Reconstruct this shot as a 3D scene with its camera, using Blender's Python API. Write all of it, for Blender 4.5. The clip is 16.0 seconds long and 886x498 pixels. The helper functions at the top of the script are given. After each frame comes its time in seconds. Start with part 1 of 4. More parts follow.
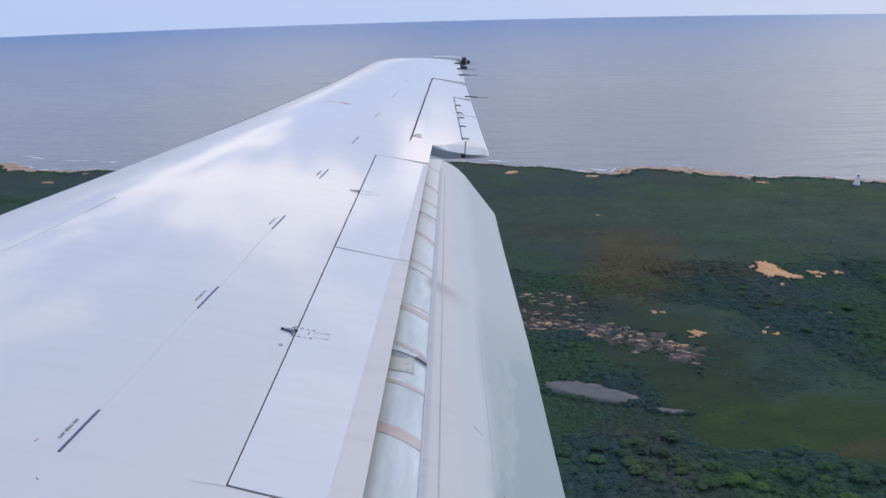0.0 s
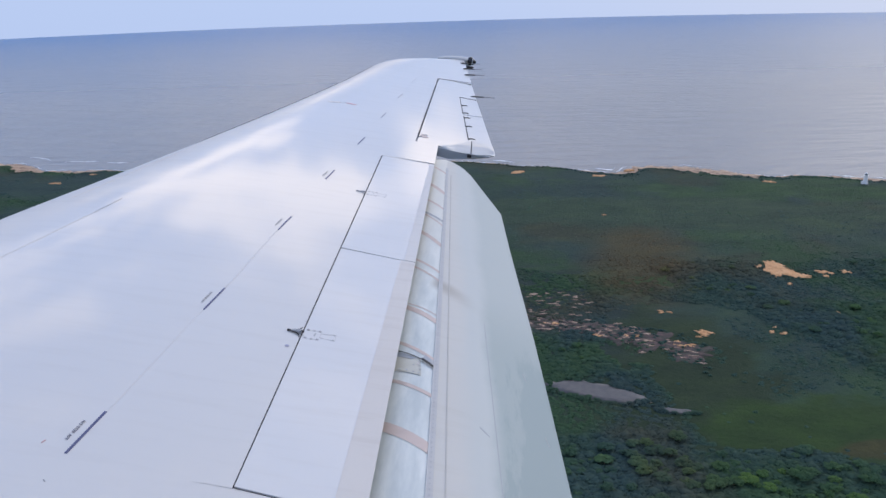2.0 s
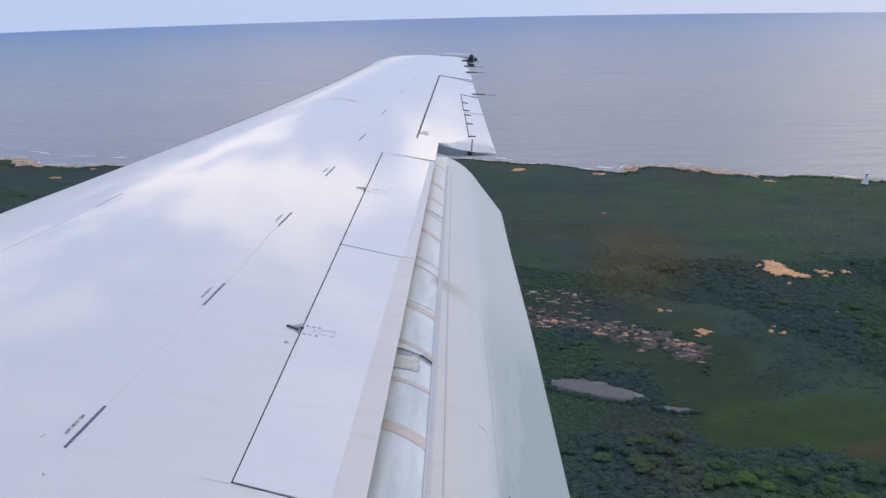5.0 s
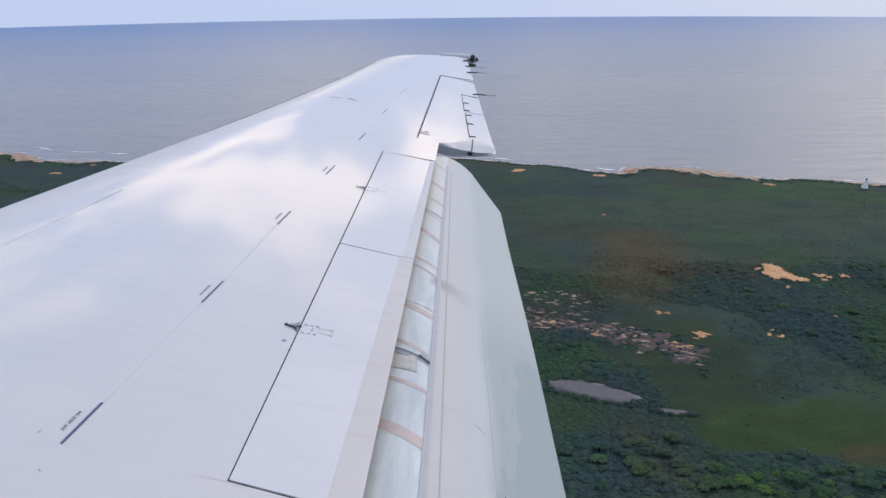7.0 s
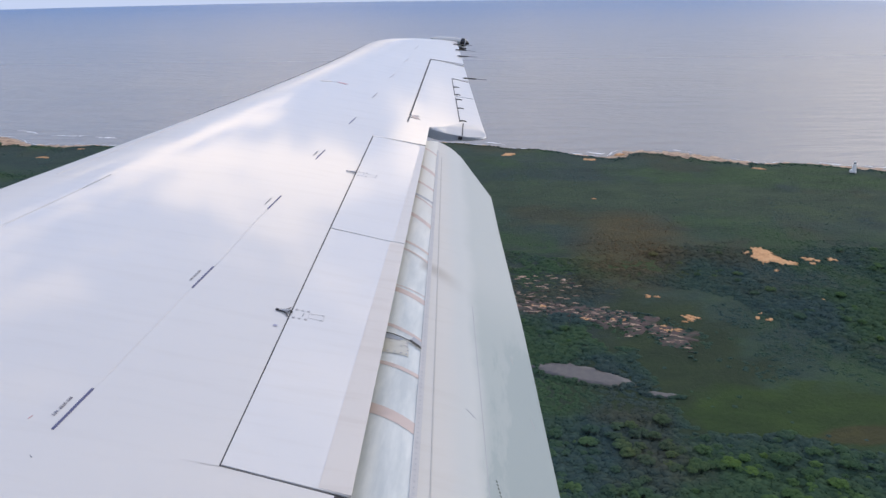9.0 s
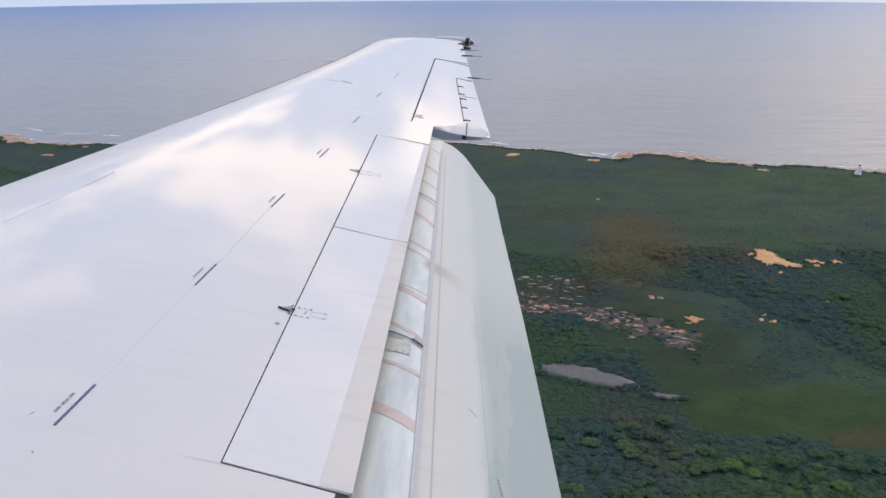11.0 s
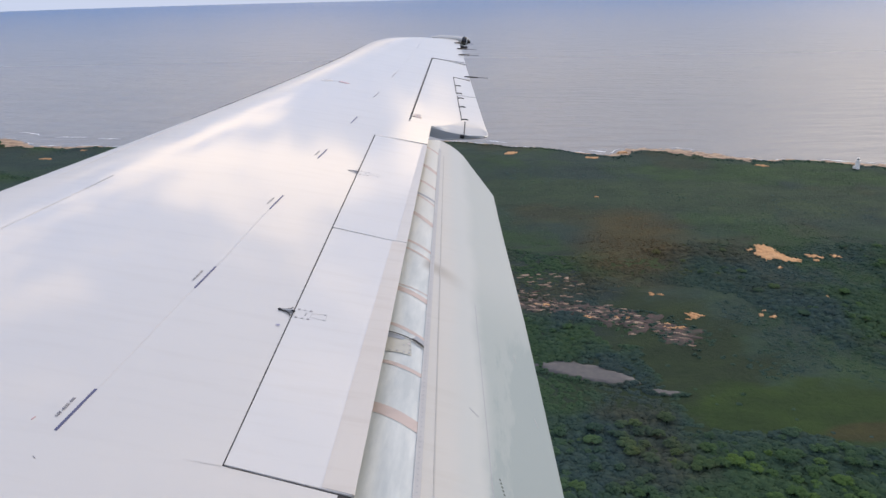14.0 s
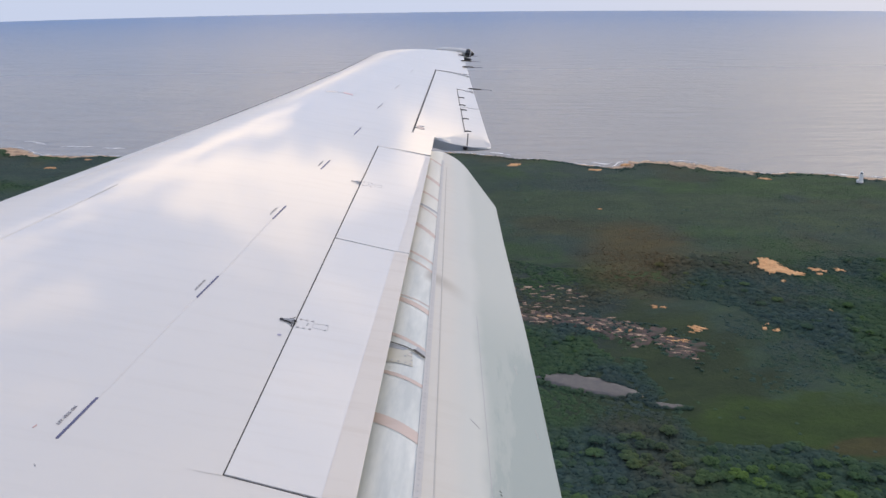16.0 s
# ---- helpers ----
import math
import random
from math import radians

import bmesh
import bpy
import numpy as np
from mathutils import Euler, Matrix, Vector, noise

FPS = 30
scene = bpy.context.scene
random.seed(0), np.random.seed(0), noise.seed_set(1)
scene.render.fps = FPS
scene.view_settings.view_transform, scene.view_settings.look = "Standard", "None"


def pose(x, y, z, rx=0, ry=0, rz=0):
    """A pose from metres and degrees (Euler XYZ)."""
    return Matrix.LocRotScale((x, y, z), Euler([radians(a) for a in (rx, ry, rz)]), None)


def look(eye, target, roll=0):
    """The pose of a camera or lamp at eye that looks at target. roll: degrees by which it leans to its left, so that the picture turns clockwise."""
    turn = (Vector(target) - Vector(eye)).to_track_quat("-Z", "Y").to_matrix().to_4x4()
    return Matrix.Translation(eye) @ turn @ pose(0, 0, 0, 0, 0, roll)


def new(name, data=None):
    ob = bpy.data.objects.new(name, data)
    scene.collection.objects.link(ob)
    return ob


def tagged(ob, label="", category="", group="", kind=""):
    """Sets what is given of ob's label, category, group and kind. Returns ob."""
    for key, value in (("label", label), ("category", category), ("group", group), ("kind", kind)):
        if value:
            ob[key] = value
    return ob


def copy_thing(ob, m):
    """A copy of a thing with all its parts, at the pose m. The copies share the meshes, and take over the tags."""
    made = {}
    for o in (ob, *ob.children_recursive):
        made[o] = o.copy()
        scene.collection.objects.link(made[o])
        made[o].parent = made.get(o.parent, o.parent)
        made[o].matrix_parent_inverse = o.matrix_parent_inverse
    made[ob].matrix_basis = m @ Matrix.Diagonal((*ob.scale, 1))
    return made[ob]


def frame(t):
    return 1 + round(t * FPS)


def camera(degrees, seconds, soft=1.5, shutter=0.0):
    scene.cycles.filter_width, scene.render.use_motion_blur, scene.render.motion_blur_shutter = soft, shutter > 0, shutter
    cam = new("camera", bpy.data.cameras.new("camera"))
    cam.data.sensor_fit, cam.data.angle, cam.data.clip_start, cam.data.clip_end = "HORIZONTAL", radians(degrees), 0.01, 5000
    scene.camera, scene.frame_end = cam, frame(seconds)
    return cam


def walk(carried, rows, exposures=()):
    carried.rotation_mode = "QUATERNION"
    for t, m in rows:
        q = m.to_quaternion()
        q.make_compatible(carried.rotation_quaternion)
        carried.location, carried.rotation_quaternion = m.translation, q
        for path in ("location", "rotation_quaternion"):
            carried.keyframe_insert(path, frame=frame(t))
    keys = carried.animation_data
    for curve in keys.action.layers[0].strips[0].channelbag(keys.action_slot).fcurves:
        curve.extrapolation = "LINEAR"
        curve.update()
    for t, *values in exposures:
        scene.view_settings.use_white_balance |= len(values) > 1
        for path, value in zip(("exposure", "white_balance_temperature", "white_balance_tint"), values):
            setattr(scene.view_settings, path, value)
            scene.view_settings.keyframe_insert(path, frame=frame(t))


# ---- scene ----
# ---------------------------------------------------------------- camera
# A seat by the window of a low-winged jet, about 200 m over the shore.
PATH = [
    (0.0, 0.000, 0.000, 200.000, 72.39, 1.47, -0.78),
    (0.5, 0.004, 0.005, 200.000, 72.23, 1.28, -0.75),
    (1.0, 0.003, 0.003, 200.005, 72.14, 1.03, -0.73),
    (1.5, 0.000, 0.000, 200.002, 72.15, 1.21, -0.69),
    (2.0, 0.001, 0.010, 200.002, 72.40, 1.69, -0.39),
    (2.5, -0.001, 0.005, 200.004, 72.70, 1.72, -0.30),
    (3.0, 0.004, 0.005, 200.002, 72.63, 1.76, -0.37),
    (3.5, -0.006, 0.006, 200.001, 72.42, 1.50, -0.44),
    (4.0, -0.003, 0.001, 200.005, 72.31, 1.56, -0.43),
    (6.5, 0.003, 0.009, 200.005, 72.14, 0.71, -0.07),
    (7.0, 0.003, 0.006, 200.006, 72.19, 0.68, -0.13),
    (7.5, 0.003, 0.014, 200.001, 71.66, 1.10, -0.67),
    (8.0, 0.006, 0.006, 200.005, 71.37, 1.04, -0.82),
    (8.5, 0.001, 0.005, 200.006, 71.13, 0.75, -0.84),
    (9.0, 0.000, 0.005, 200.010, 71.10, 0.54, -0.79),
    (11.5, 0.005, 0.005, 200.004, 71.08, 0.22, -0.34),
    (12.0, 0.004, 0.010, 200.009, 70.65, 0.04, -0.35),
    (12.5, 0.013, 0.013, 200.003, 70.39, 0.30, -0.28),
    (13.0, 0.009, 0.014, 200.003, 70.39, 0.60, -0.59),
    (13.5, 0.006, 0.011, 200.002, 70.65, 1.08, -0.75),
    (14.0, 0.004, 0.009, 200.007, 71.03, 0.93, -0.71),
    (14.5, 0.007, 0.011, 200.004, 71.50, 1.21, -0.63),
    (15.0, 0.011, 0.004, 200.004, 71.46, 1.06, -0.82),
    (15.5, 0.013, 0.001, 200.004, 71.42, 0.88, -0.63),
    (16.0, 0.009, -0.001, 200.009, 71.81, 0.66, -0.41),
]
cam = camera(56.0, 16.0, soft=1.5)
# white balance and exposure drift from cool to warmer and a little brighter
TONE = [(0.0, 0.17, 6500, 10), (4.0, 0.19, 6600, 10), (6.5, 0.22, 6900, 11), (9.0, 0.31, 7150, 11), (11.0, 0.38, 7500, 11), (12.5, 0.41, 7750, 11), (13.5, 0.36, 7750, 11), (16.0, 0.30, 7750, 11)]
walk(cam, [(r[0], pose(*r[1:])) for r in PATH], TONE)

# ---------------------------------------------------------------- light
SUN_AZ, SUN_EL = 48.0, 36.0          # degrees to the right of +y, above the horizon
world = bpy.data.worlds.new("sky")
scene.world = world
world.use_nodes = True
wn, wl = world.node_tree.nodes, world.node_tree.links
wn.clear()
w_out = wn.new("ShaderNodeOutputWorld")
w_bg = wn.new("ShaderNodeBackground")
w_sky = wn.new("ShaderNodeTexSky")
w_sky.sky_type = 'NISHITA'
w_sky.sun_disc = False
w_sky.sun_elevation = radians(SUN_EL)
w_sky.sun_rotation = radians(SUN_AZ)
w_sky.altitude = 200.0
w_sky.air_density, w_sky.dust_density, w_sky.ozone_density = 1.0, 2.0, 3.0
w_co = wn.new("ShaderNodeTexCoord")
w_map = wn.new("ShaderNodeMapping")
w_map.inputs["Scale"].default_value = (1.0, 1.0, 2.6)
w_map.inputs["Location"].default_value = (0.9, 0.52, 0.3)
w_map.inputs["Rotation"].default_value = (0, 0, -0.025)
w_noise = wn.new("ShaderNodeTexNoise")
w_noise.inputs["Scale"].default_value = 4.6
w_noise.inputs["Detail"].default_value = 6.0
w_noise.inputs["Roughness"].default_value = 0.55
w_ramp = wn.new("ShaderNodeValToRGB")
w_ramp.color_ramp.elements[0].position, w_ramp.color_ramp.elements[1].position = 0.51, 0.615
w_sep = wn.new("ShaderNodeSeparateXYZ")
w_up = wn.new("ShaderNodeMapRange")   # clouds stand above a clear, hazy horizon band
w_up.inputs["From Min"].default_value, w_up.inputs["From Max"].default_value = 0.06, 0.2
w_mul = wn.new("ShaderNodeMath")
w_mul.operation = 'MULTIPLY'
w_mix = wn.new("ShaderNodeMixRGB")
w_mix.inputs["Color2"].default_value = (15.0, 13.5, 12.8, 1)
wl.new(w_co.outputs["Generated"], w_map.inputs["Vector"])
wl.new(w_map.outputs["Vector"], w_noise.inputs["Vector"])
wl.new(w_noise.outputs["Fac"], w_ramp.inputs["Fac"])
wl.new(w_co.outputs["Generated"], w_sep.inputs["Vector"])
wl.new(w_sep.outputs["Z"], w_up.inputs["Value"])
wl.new(w_ramp.outputs["Color"], w_mul.inputs[0])
wl.new(w_up.outputs["Result"], w_mul.inputs[1])
w_high = wn.new("ShaderNodeMapRange")   # and thin out overhead
w_high.inputs["From Min"].default_value, w_high.inputs["From Max"].default_value = 0.34, 0.62
w_high.inputs["To Min"].default_value, w_high.inputs["To Max"].default_value = 1.0, 0.25
w_mul2 = wn.new("ShaderNodeMath")
w_mul2.operation = 'MULTIPLY'
wl.new(w_sep.outputs["Z"], w_high.inputs["Value"])
wl.new(w_mul.outputs["Value"], w_mul2.inputs[0])
wl.new(w_high.outputs["Result"], w_mul2.inputs[1])
wl.new(w_mul2.outputs["Value"], w_mix.inputs["Fac"])
w_veil = wn.new("ShaderNodeMixRGB")   # a thin pale haze over the whole sky
w_veil.inputs["Fac"].default_value = 0.84
w_toward = wn.new("ShaderNodeVectorMath")   # the haze glows warm round the veiled sun and is blue away from it
w_toward.operation = 'DOT_PRODUCT'
w_toward.inputs[1].default_value = (math.sin(radians(SUN_AZ)) * math.cos(radians(SUN_EL)), math.cos(radians(SUN_AZ)) * math.cos(radians(SUN_EL)), math.sin(radians(SUN_EL)))
wl.new(w_co.outputs["Generated"], w_toward.inputs[0])
w_warm = wn.new("ShaderNodeMapRange")
w_warm.interpolation_type = 'SMOOTHSTEP'
w_warm.inputs["From Min"].default_value, w_warm.inputs["From Max"].default_value = 0.5, 1.0
wl.new(w_toward.outputs["Value"], w_warm.inputs["Value"])
w_hue = wn.new("ShaderNodeMixRGB")
w_hue.inputs["Color1"].default_value, w_hue.inputs["Color2"].default_value = (3.7, 5.3, 9.2, 1), (5.5, 5.9, 7.3, 1)
wl.new(w_warm.outputs["Result"], w_hue.inputs["Fac"])
w_low = wn.new("ShaderNodeMapRange")   # and pales towards the horizon
w_low.interpolation_type = 'SMOOTHSTEP'
w_low.inputs["From Min"].default_value, w_low.inputs["From Max"].default_value = 0.26, 0.0
w_low.inputs["To Max"].default_value = 0.5
w_pale = wn.new("ShaderNodeMixRGB")
w_pale.inputs["Color2"].default_value = (6.0, 6.9, 9.0, 1)
wl.new(w_sep.outputs["Z"], w_low.inputs["Value"])
wl.new(w_low.outputs["Result"], w_pale.inputs["Fac"])
wl.new(w_hue.outputs["Color"], w_pale.inputs["Color1"])
wl.new(w_pale.outputs["Color"], w_veil.inputs["Color2"])
wl.new(w_sky.outputs["Color"], w_veil.inputs["Color1"])
wl.new(w_veil.outputs["Color"], w_mix.inputs["Color1"])
wl.new(w_mix.outputs["Color"], w_bg.inputs["Color"])
w_bg.inputs["Strength"].default_value = 0.1
wl.new(w_bg.outputs["Background"], w_out.inputs["Surface"])

sun = bpy.data.lights.new("sun", 'SUN')
sun.energy, sun.angle, sun.color = 1.0, radians(45.0), (1.0, 0.95, 0.88)
sun_ob = new("sun", sun)
sa, se = radians(SUN_AZ), radians(SUN_EL)
sun_dir = Vector((math.sin(sa) * math.cos(se), math.cos(sa) * math.cos(se), math.sin(se)))
sun_ob.matrix_world = look(sun_dir * 300 + Vector((0, 0, 200)), (0, 0, 200))


# ---------------------------------------------------------------- materials
def material(name, base, rough=0.6, metal=0.0):
    m = bpy.data.materials.new(name)
    m.use_nodes = True
    b = m.node_tree.nodes["Principled BSDF"]
    b.inputs["Base Color"].default_value = (*base, 1)
    b.inputs["Roughness"].default_value = rough
    b.inputs["Metallic"].default_value = metal
    return m, m.node_tree.nodes, m.node_tree.links, b


def noise_node(nodes, links, scale, detail=4.0, rough=0.55, stretch=None, source="Object"):
    co = nodes.new("ShaderNodeTexCoord")
    n = nodes.new("ShaderNodeTexNoise")
    n.inputs["Scale"].default_value = scale
    n.inputs["Detail"].default_value = detail
    n.inputs["Roughness"].default_value = rough
    out = co.outputs[source]
    if stretch:
        mp = nodes.new("ShaderNodeMapping")
        mp.inputs["Scale"].default_value = stretch
        links.new(out, mp.inputs["Vector"])
        out = mp.outputs["Vector"]
    links.new(out, n.inputs["Vector"])
    return n


def ramp_node(nodes, links, source, stops):
    r = nodes.new("ShaderNodeValToRGB")
    el = r.color_ramp.elements
    while len(el) < len(stops):
        el.new(0.5)
    for e, (p, c) in zip(el, stops):
        e.position, e.color = p, (*c, 1)
    links.new(source, r.inputs["Fac"])
    return r


def mix_node(nodes, links, fac, a, b, blend='MIX'):
    m = nodes.new("ShaderNodeMixRGB")
    m.blend_type = blend
    for sock, val in ((m.inputs["Fac"], fac), (m.inputs["Color1"], a), (m.inputs["Color2"], b)):
        if isinstance(val, (int, float)):
            sock.default_value = val
        elif isinstance(val, tuple):
            sock.default_value = (*val, 1)
        else:
            links.new(val, sock)
    return m


def bump_node(nodes, links, height, bsdf, strength=0.3, distance=0.01):
    b = nodes.new("ShaderNodeBump")
    b.inputs["Strength"].default_value = strength
    b.inputs["Distance"].default_value = distance
    links.new(height, b.inputs["Height"])
    links.new(b.outputs["Normal"], bsdf.inputs["Normal"])
    return b


def paint(name, base, dirt, rough=0.28, amount=0.5, coat=0.0):
    """Aircraft paint: streaks along the airflow, broad grime, slight waviness."""
    m, nodes, links, b = material(name, base, rough)
    streak = noise_node(nodes, links, 2.2, 6.0, 0.6, (0.7, 6.0, 1.0))
    broad = noise_node(nodes, links, 0.9, 3.0, 0.5)
    fine = noise_node(nodes, links, 60.0, 3.0, 0.6)
    f1 = ramp_node(nodes, links, streak.outputs["Fac"], [(0.5, (0, 0, 0)), (0.8, (amount, amount, amount))])
    c1 = mix_node(nodes, links, f1.outputs["Color"], base, dirt)
    f2 = ramp_node(nodes, links, broad.outputs["Fac"], [(0.35, (0, 0, 0)), (0.75, (amount * 0.5,) * 3)])
    c2 = mix_node(nodes, links, f2.outputs["Color"], c1.outputs["Color"], dirt)
    f3 = ramp_node(nodes, links, fine.outputs["Fac"], [(0.62, (0, 0, 0)), (0.85, (amount * 0.4,) * 3)])
    c3 = mix_node(nodes, links, f3.outputs["Color"], c2.outputs["Color"], dirt)
    links.new(c3.outputs["Color"], b.inputs["Base Color"])
    rr = nodes.new("ShaderNodeMapRange")
    rr.inputs["To Min"].default_value, rr.inputs["To Max"].default_value = rough * 0.8, rough * 1.5
    links.new(streak.outputs["Fac"], rr.inputs["Value"])
    links.new(rr.outputs["Result"], b.inputs["Roughness"])
    b.inputs["Coat Weight"].default_value = coat
    b.inputs["Coat Roughness"].default_value = 0.065
    b.inputs["Coat IOR"].default_value = 1.6
    bump_node(nodes, links, broad.outputs["Fac"], b, 0.12, 0.01)
    return m


def worn_nose(m):
    """Rain has dulled the clear coat along the outboard leading edge."""
    nodes, links = m.node_tree.nodes, m.node_tree.links
    co = nodes.new("ShaderNodeTexCoord")
    dot = nodes.new("ShaderNodeVectorMath")
    dot.operation = 'DOT_PRODUCT'
    dot.inputs[1].default_value = (1.0, -0.168, 0.0)
    links.new(co.outputs["Object"], dot.inputs[0])
    rg = nodes.new("ShaderNodeMapRange")
    rg.interpolation_type = 'SMOOTHSTEP'
    rg.inputs["From Min"].default_value, rg.inputs["From Max"].default_value = -2.45, -2.0
    links.new(dot.outputs["Value"], rg.inputs["Value"])
    gloss = nodes.new("ShaderNodeMath")
    gloss.operation = 'MULTIPLY_ADD'
    gloss.inputs[1].default_value, gloss.inputs[2].default_value = 0.42, 0.08
    links.new(rg.outputs["Result"], gloss.inputs[0])
    links.new(gloss.outputs["Value"], nodes["Principled BSDF"].inputs["Specular IOR Level"])
    links.new(rg.outputs["Result"], nodes["Principled BSDF"].inputs["Coat Weight"])
    return m


WHITE = worn_nose(paint("white_wing_paint", (0.635, 0.624, 0.610), (0.53, 0.51, 0.49), 0.30, 0.30, 1.0))
SPOILER = paint("spoiler_paint", (0.66, 0.662, 0.668), (0.55, 0.53, 0.51), 0.34, 0.35, 0.8)
PALE = paint("faint_worn_edge", (0.625, 0.612, 0.60), (0.54, 0.52, 0.50), 0.38, 0.5)
BEIGE = paint("worn_beige_edge", (0.635, 0.605, 0.575), (0.52, 0.47, 0.43), 0.4, 0.6)


def flap_paint():
    """Warm dulled paint in front, paler along the middle, cooler aft, with a painted reflection near the rear edge."""
    m = paint("flap_paint", (0.57, 0.562, 0.535), (0.49, 0.47, 0.425), 0.52, 0.45, 0.02)
    nodes, links = m.node_tree.nodes, m.node_tree.links
    b = nodes["Principled BSDF"]
    old = b.inputs["Base Color"].links[0].from_socket
    links.remove(b.inputs["Roughness"].links[0])
    b.inputs["Specular IOR Level"].default_value = 0.2
    co = nodes.new("ShaderNodeTexCoord")
    sep = nodes.new("ShaderNodeSeparateXYZ")
    links.new(co.outputs["Object"], sep.inputs["Vector"])

    def math_node(op, a, k, c=None):
        q = nodes.new("ShaderNodeMath")
        q.operation = op
        for sock, val in zip(q.inputs, (a, k, c)):
            if isinstance(val, (int, float)):
                sock.default_value = val
            elif val is not None:
                links.new(val, sock)
        return q.outputs["Value"]

    def fade(value, lo, hi):
        q = nodes.new("ShaderNodeMapRange")
        q.interpolation_type = 'SMOOTHSTEP'
        q.inputs["From Min"].default_value, q.inputs["From Max"].default_value = lo, hi
        links.new(value, q.inputs["Value"])
        return q.outputs["Result"]

    x, y = sep.outputs["X"], sep.outputs["Y"]
    scuff = noise_node(nodes, links, 3.0, 4.0, 0.6, (1.0, 0.5, 1.0)).outputs["Fac"]
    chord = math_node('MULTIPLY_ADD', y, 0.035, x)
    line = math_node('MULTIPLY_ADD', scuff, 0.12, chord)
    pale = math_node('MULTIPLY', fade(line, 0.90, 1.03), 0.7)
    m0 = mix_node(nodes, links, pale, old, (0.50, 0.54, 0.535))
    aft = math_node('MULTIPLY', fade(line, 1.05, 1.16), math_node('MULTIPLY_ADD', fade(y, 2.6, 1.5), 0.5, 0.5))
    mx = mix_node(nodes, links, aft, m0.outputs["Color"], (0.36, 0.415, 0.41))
    # cooler reflection painted over the near part, with a ragged slanting border
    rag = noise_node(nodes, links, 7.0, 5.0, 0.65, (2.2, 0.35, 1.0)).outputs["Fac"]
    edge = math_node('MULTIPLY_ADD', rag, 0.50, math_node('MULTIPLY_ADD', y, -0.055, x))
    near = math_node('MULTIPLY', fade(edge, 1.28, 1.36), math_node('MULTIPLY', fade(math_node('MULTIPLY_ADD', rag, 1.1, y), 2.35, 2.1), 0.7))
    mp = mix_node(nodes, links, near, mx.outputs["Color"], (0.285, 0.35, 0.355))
    # cleaner, paler nose under the spoilers, smeared along the span
    smear = noise_node(nodes, links, 5.0, 4.0, 0.6, (3.0, 0.6, 1.0)).outputs["Fac"]
    clean = ramp_node(nodes, links, smear, [(0.35, (0.56, 0.60, 0.59)), (0.7, (0.74, 0.765, 0.735))])
    warm = mix_node(nodes, links, math_node('MULTIPLY', fade(y, 1.6, 4.2), 0.75), clean.outputs["Color"], (0.72, 0.69, 0.62))
    mx2 = mix_node(nodes, links, fade(math_node('MULTIPLY_ADD', y, 0.0193, x), 0.735, 0.71), mp.outputs["Color"], warm.outputs["Color"])
    # brown smear blown back from the nose at one place
    across = math_node('MULTIPLY_ADD', x, 0.75, math_node('MULTIPLY_ADD', scuff, 0.10, y))
    band = math_node('MULTIPLY', fade(across, 2.74, 2.88), fade(across, 3.02, 2.90))
    trail_off = math_node('MULTIPLY', fade(x, 0.95, 0.70), fade(x, 0.60, 0.66))
    mx3 = mix_node(nodes, links, math_node('MULTIPLY', math_node('MULTIPLY', band, trail_off), 0.55), mx2.outputs["Color"], (0.30, 0.27, 0.235))
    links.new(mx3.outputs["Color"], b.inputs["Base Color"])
    return m


FLAP = flap_paint()
PINK = paint("rubbed_primer", (0.63, 0.515, 0.46), (0.52, 0.425, 0.385), 0.5, 0.9)
CREAM = paint("cream_plate", (0.62, 0.61, 0.54), (0.44, 0.42, 0.35), 0.45, 0.6)
# two greys that carry the shade of the aileron's end
CLOSE = paint("shade_grey_face", (0.36, 0.39, 0.43), (0.36, 0.37, 0.38), 0.45, 0.5)
CAP = paint("shade_grey_end_cap", (0.50, 0.515, 0.53), (0.40, 0.41, 0.42), 0.4, 0.5, 0.5)
GREY = paint("grey_metal", (0.40, 0.42, 0.45), (0.28, 0.28, 0.29), 0.4, 0.6)
STRIP = paint("dull_strip", (0.47, 0.475, 0.485), (0.39, 0.39, 0.40), 0.45, 0.6)
SEAL = material("black_sealant", (0.02, 0.02, 0.025), 0.6)[0]
INK = material("dark_blue_marking", (0.085, 0.095, 0.20), 0.5)[0]
INK_MID = material("weathered_blue_lettering", (0.20, 0.20, 0.25), 0.5)[0]
INK_PALE = material("worn_grey_marking", (0.36, 0.35, 0.37), 0.5)[0]
RED = material("worn_red_marking", (0.60, 0.40, 0.42), 0.5)[0]
INK_SPOT = material("faded_violet_spot", (0.33, 0.33, 0.45), 0.5)[0]
FADED = material("nearly_gone_lettering", (0.47, 0.465, 0.475), 0.5)[0]
FAINT = material("faint_pencil_line", (0.592, 0.58, 0.574), 0.4)[0]
SCUFF = material("bare_scuff", (0.42, 0.44, 0.44), 0.7)[0]
DRIP = material("dark_green_drip", (0.07, 0.10, 0.085), 0.5)[0]
SOFT = paint("soft_joint", (0.50, 0.49, 0.465), (0.44, 0.42, 0.39), 0.5, 0.5)
LAMP = material("dark_lens", (0.012, 0.014, 0.02), 0.12)[0]


# ---------------------------------------------------------------- mesh helpers
def part(name, bm, mat, parent, label="", smooth=None):
    me = bpy.data.meshes.new(name)
    bm.to_mesh(me)
    bm.free()
    me.materials.append(mat)
    if smooth is not None:
        me.shade_smooth()
        me.set_sharp_from_angle(angle=radians(smooth))
    ob = new(name, me)
    ob.parent = parent
    if label:
        tagged(ob, label)
    return ob


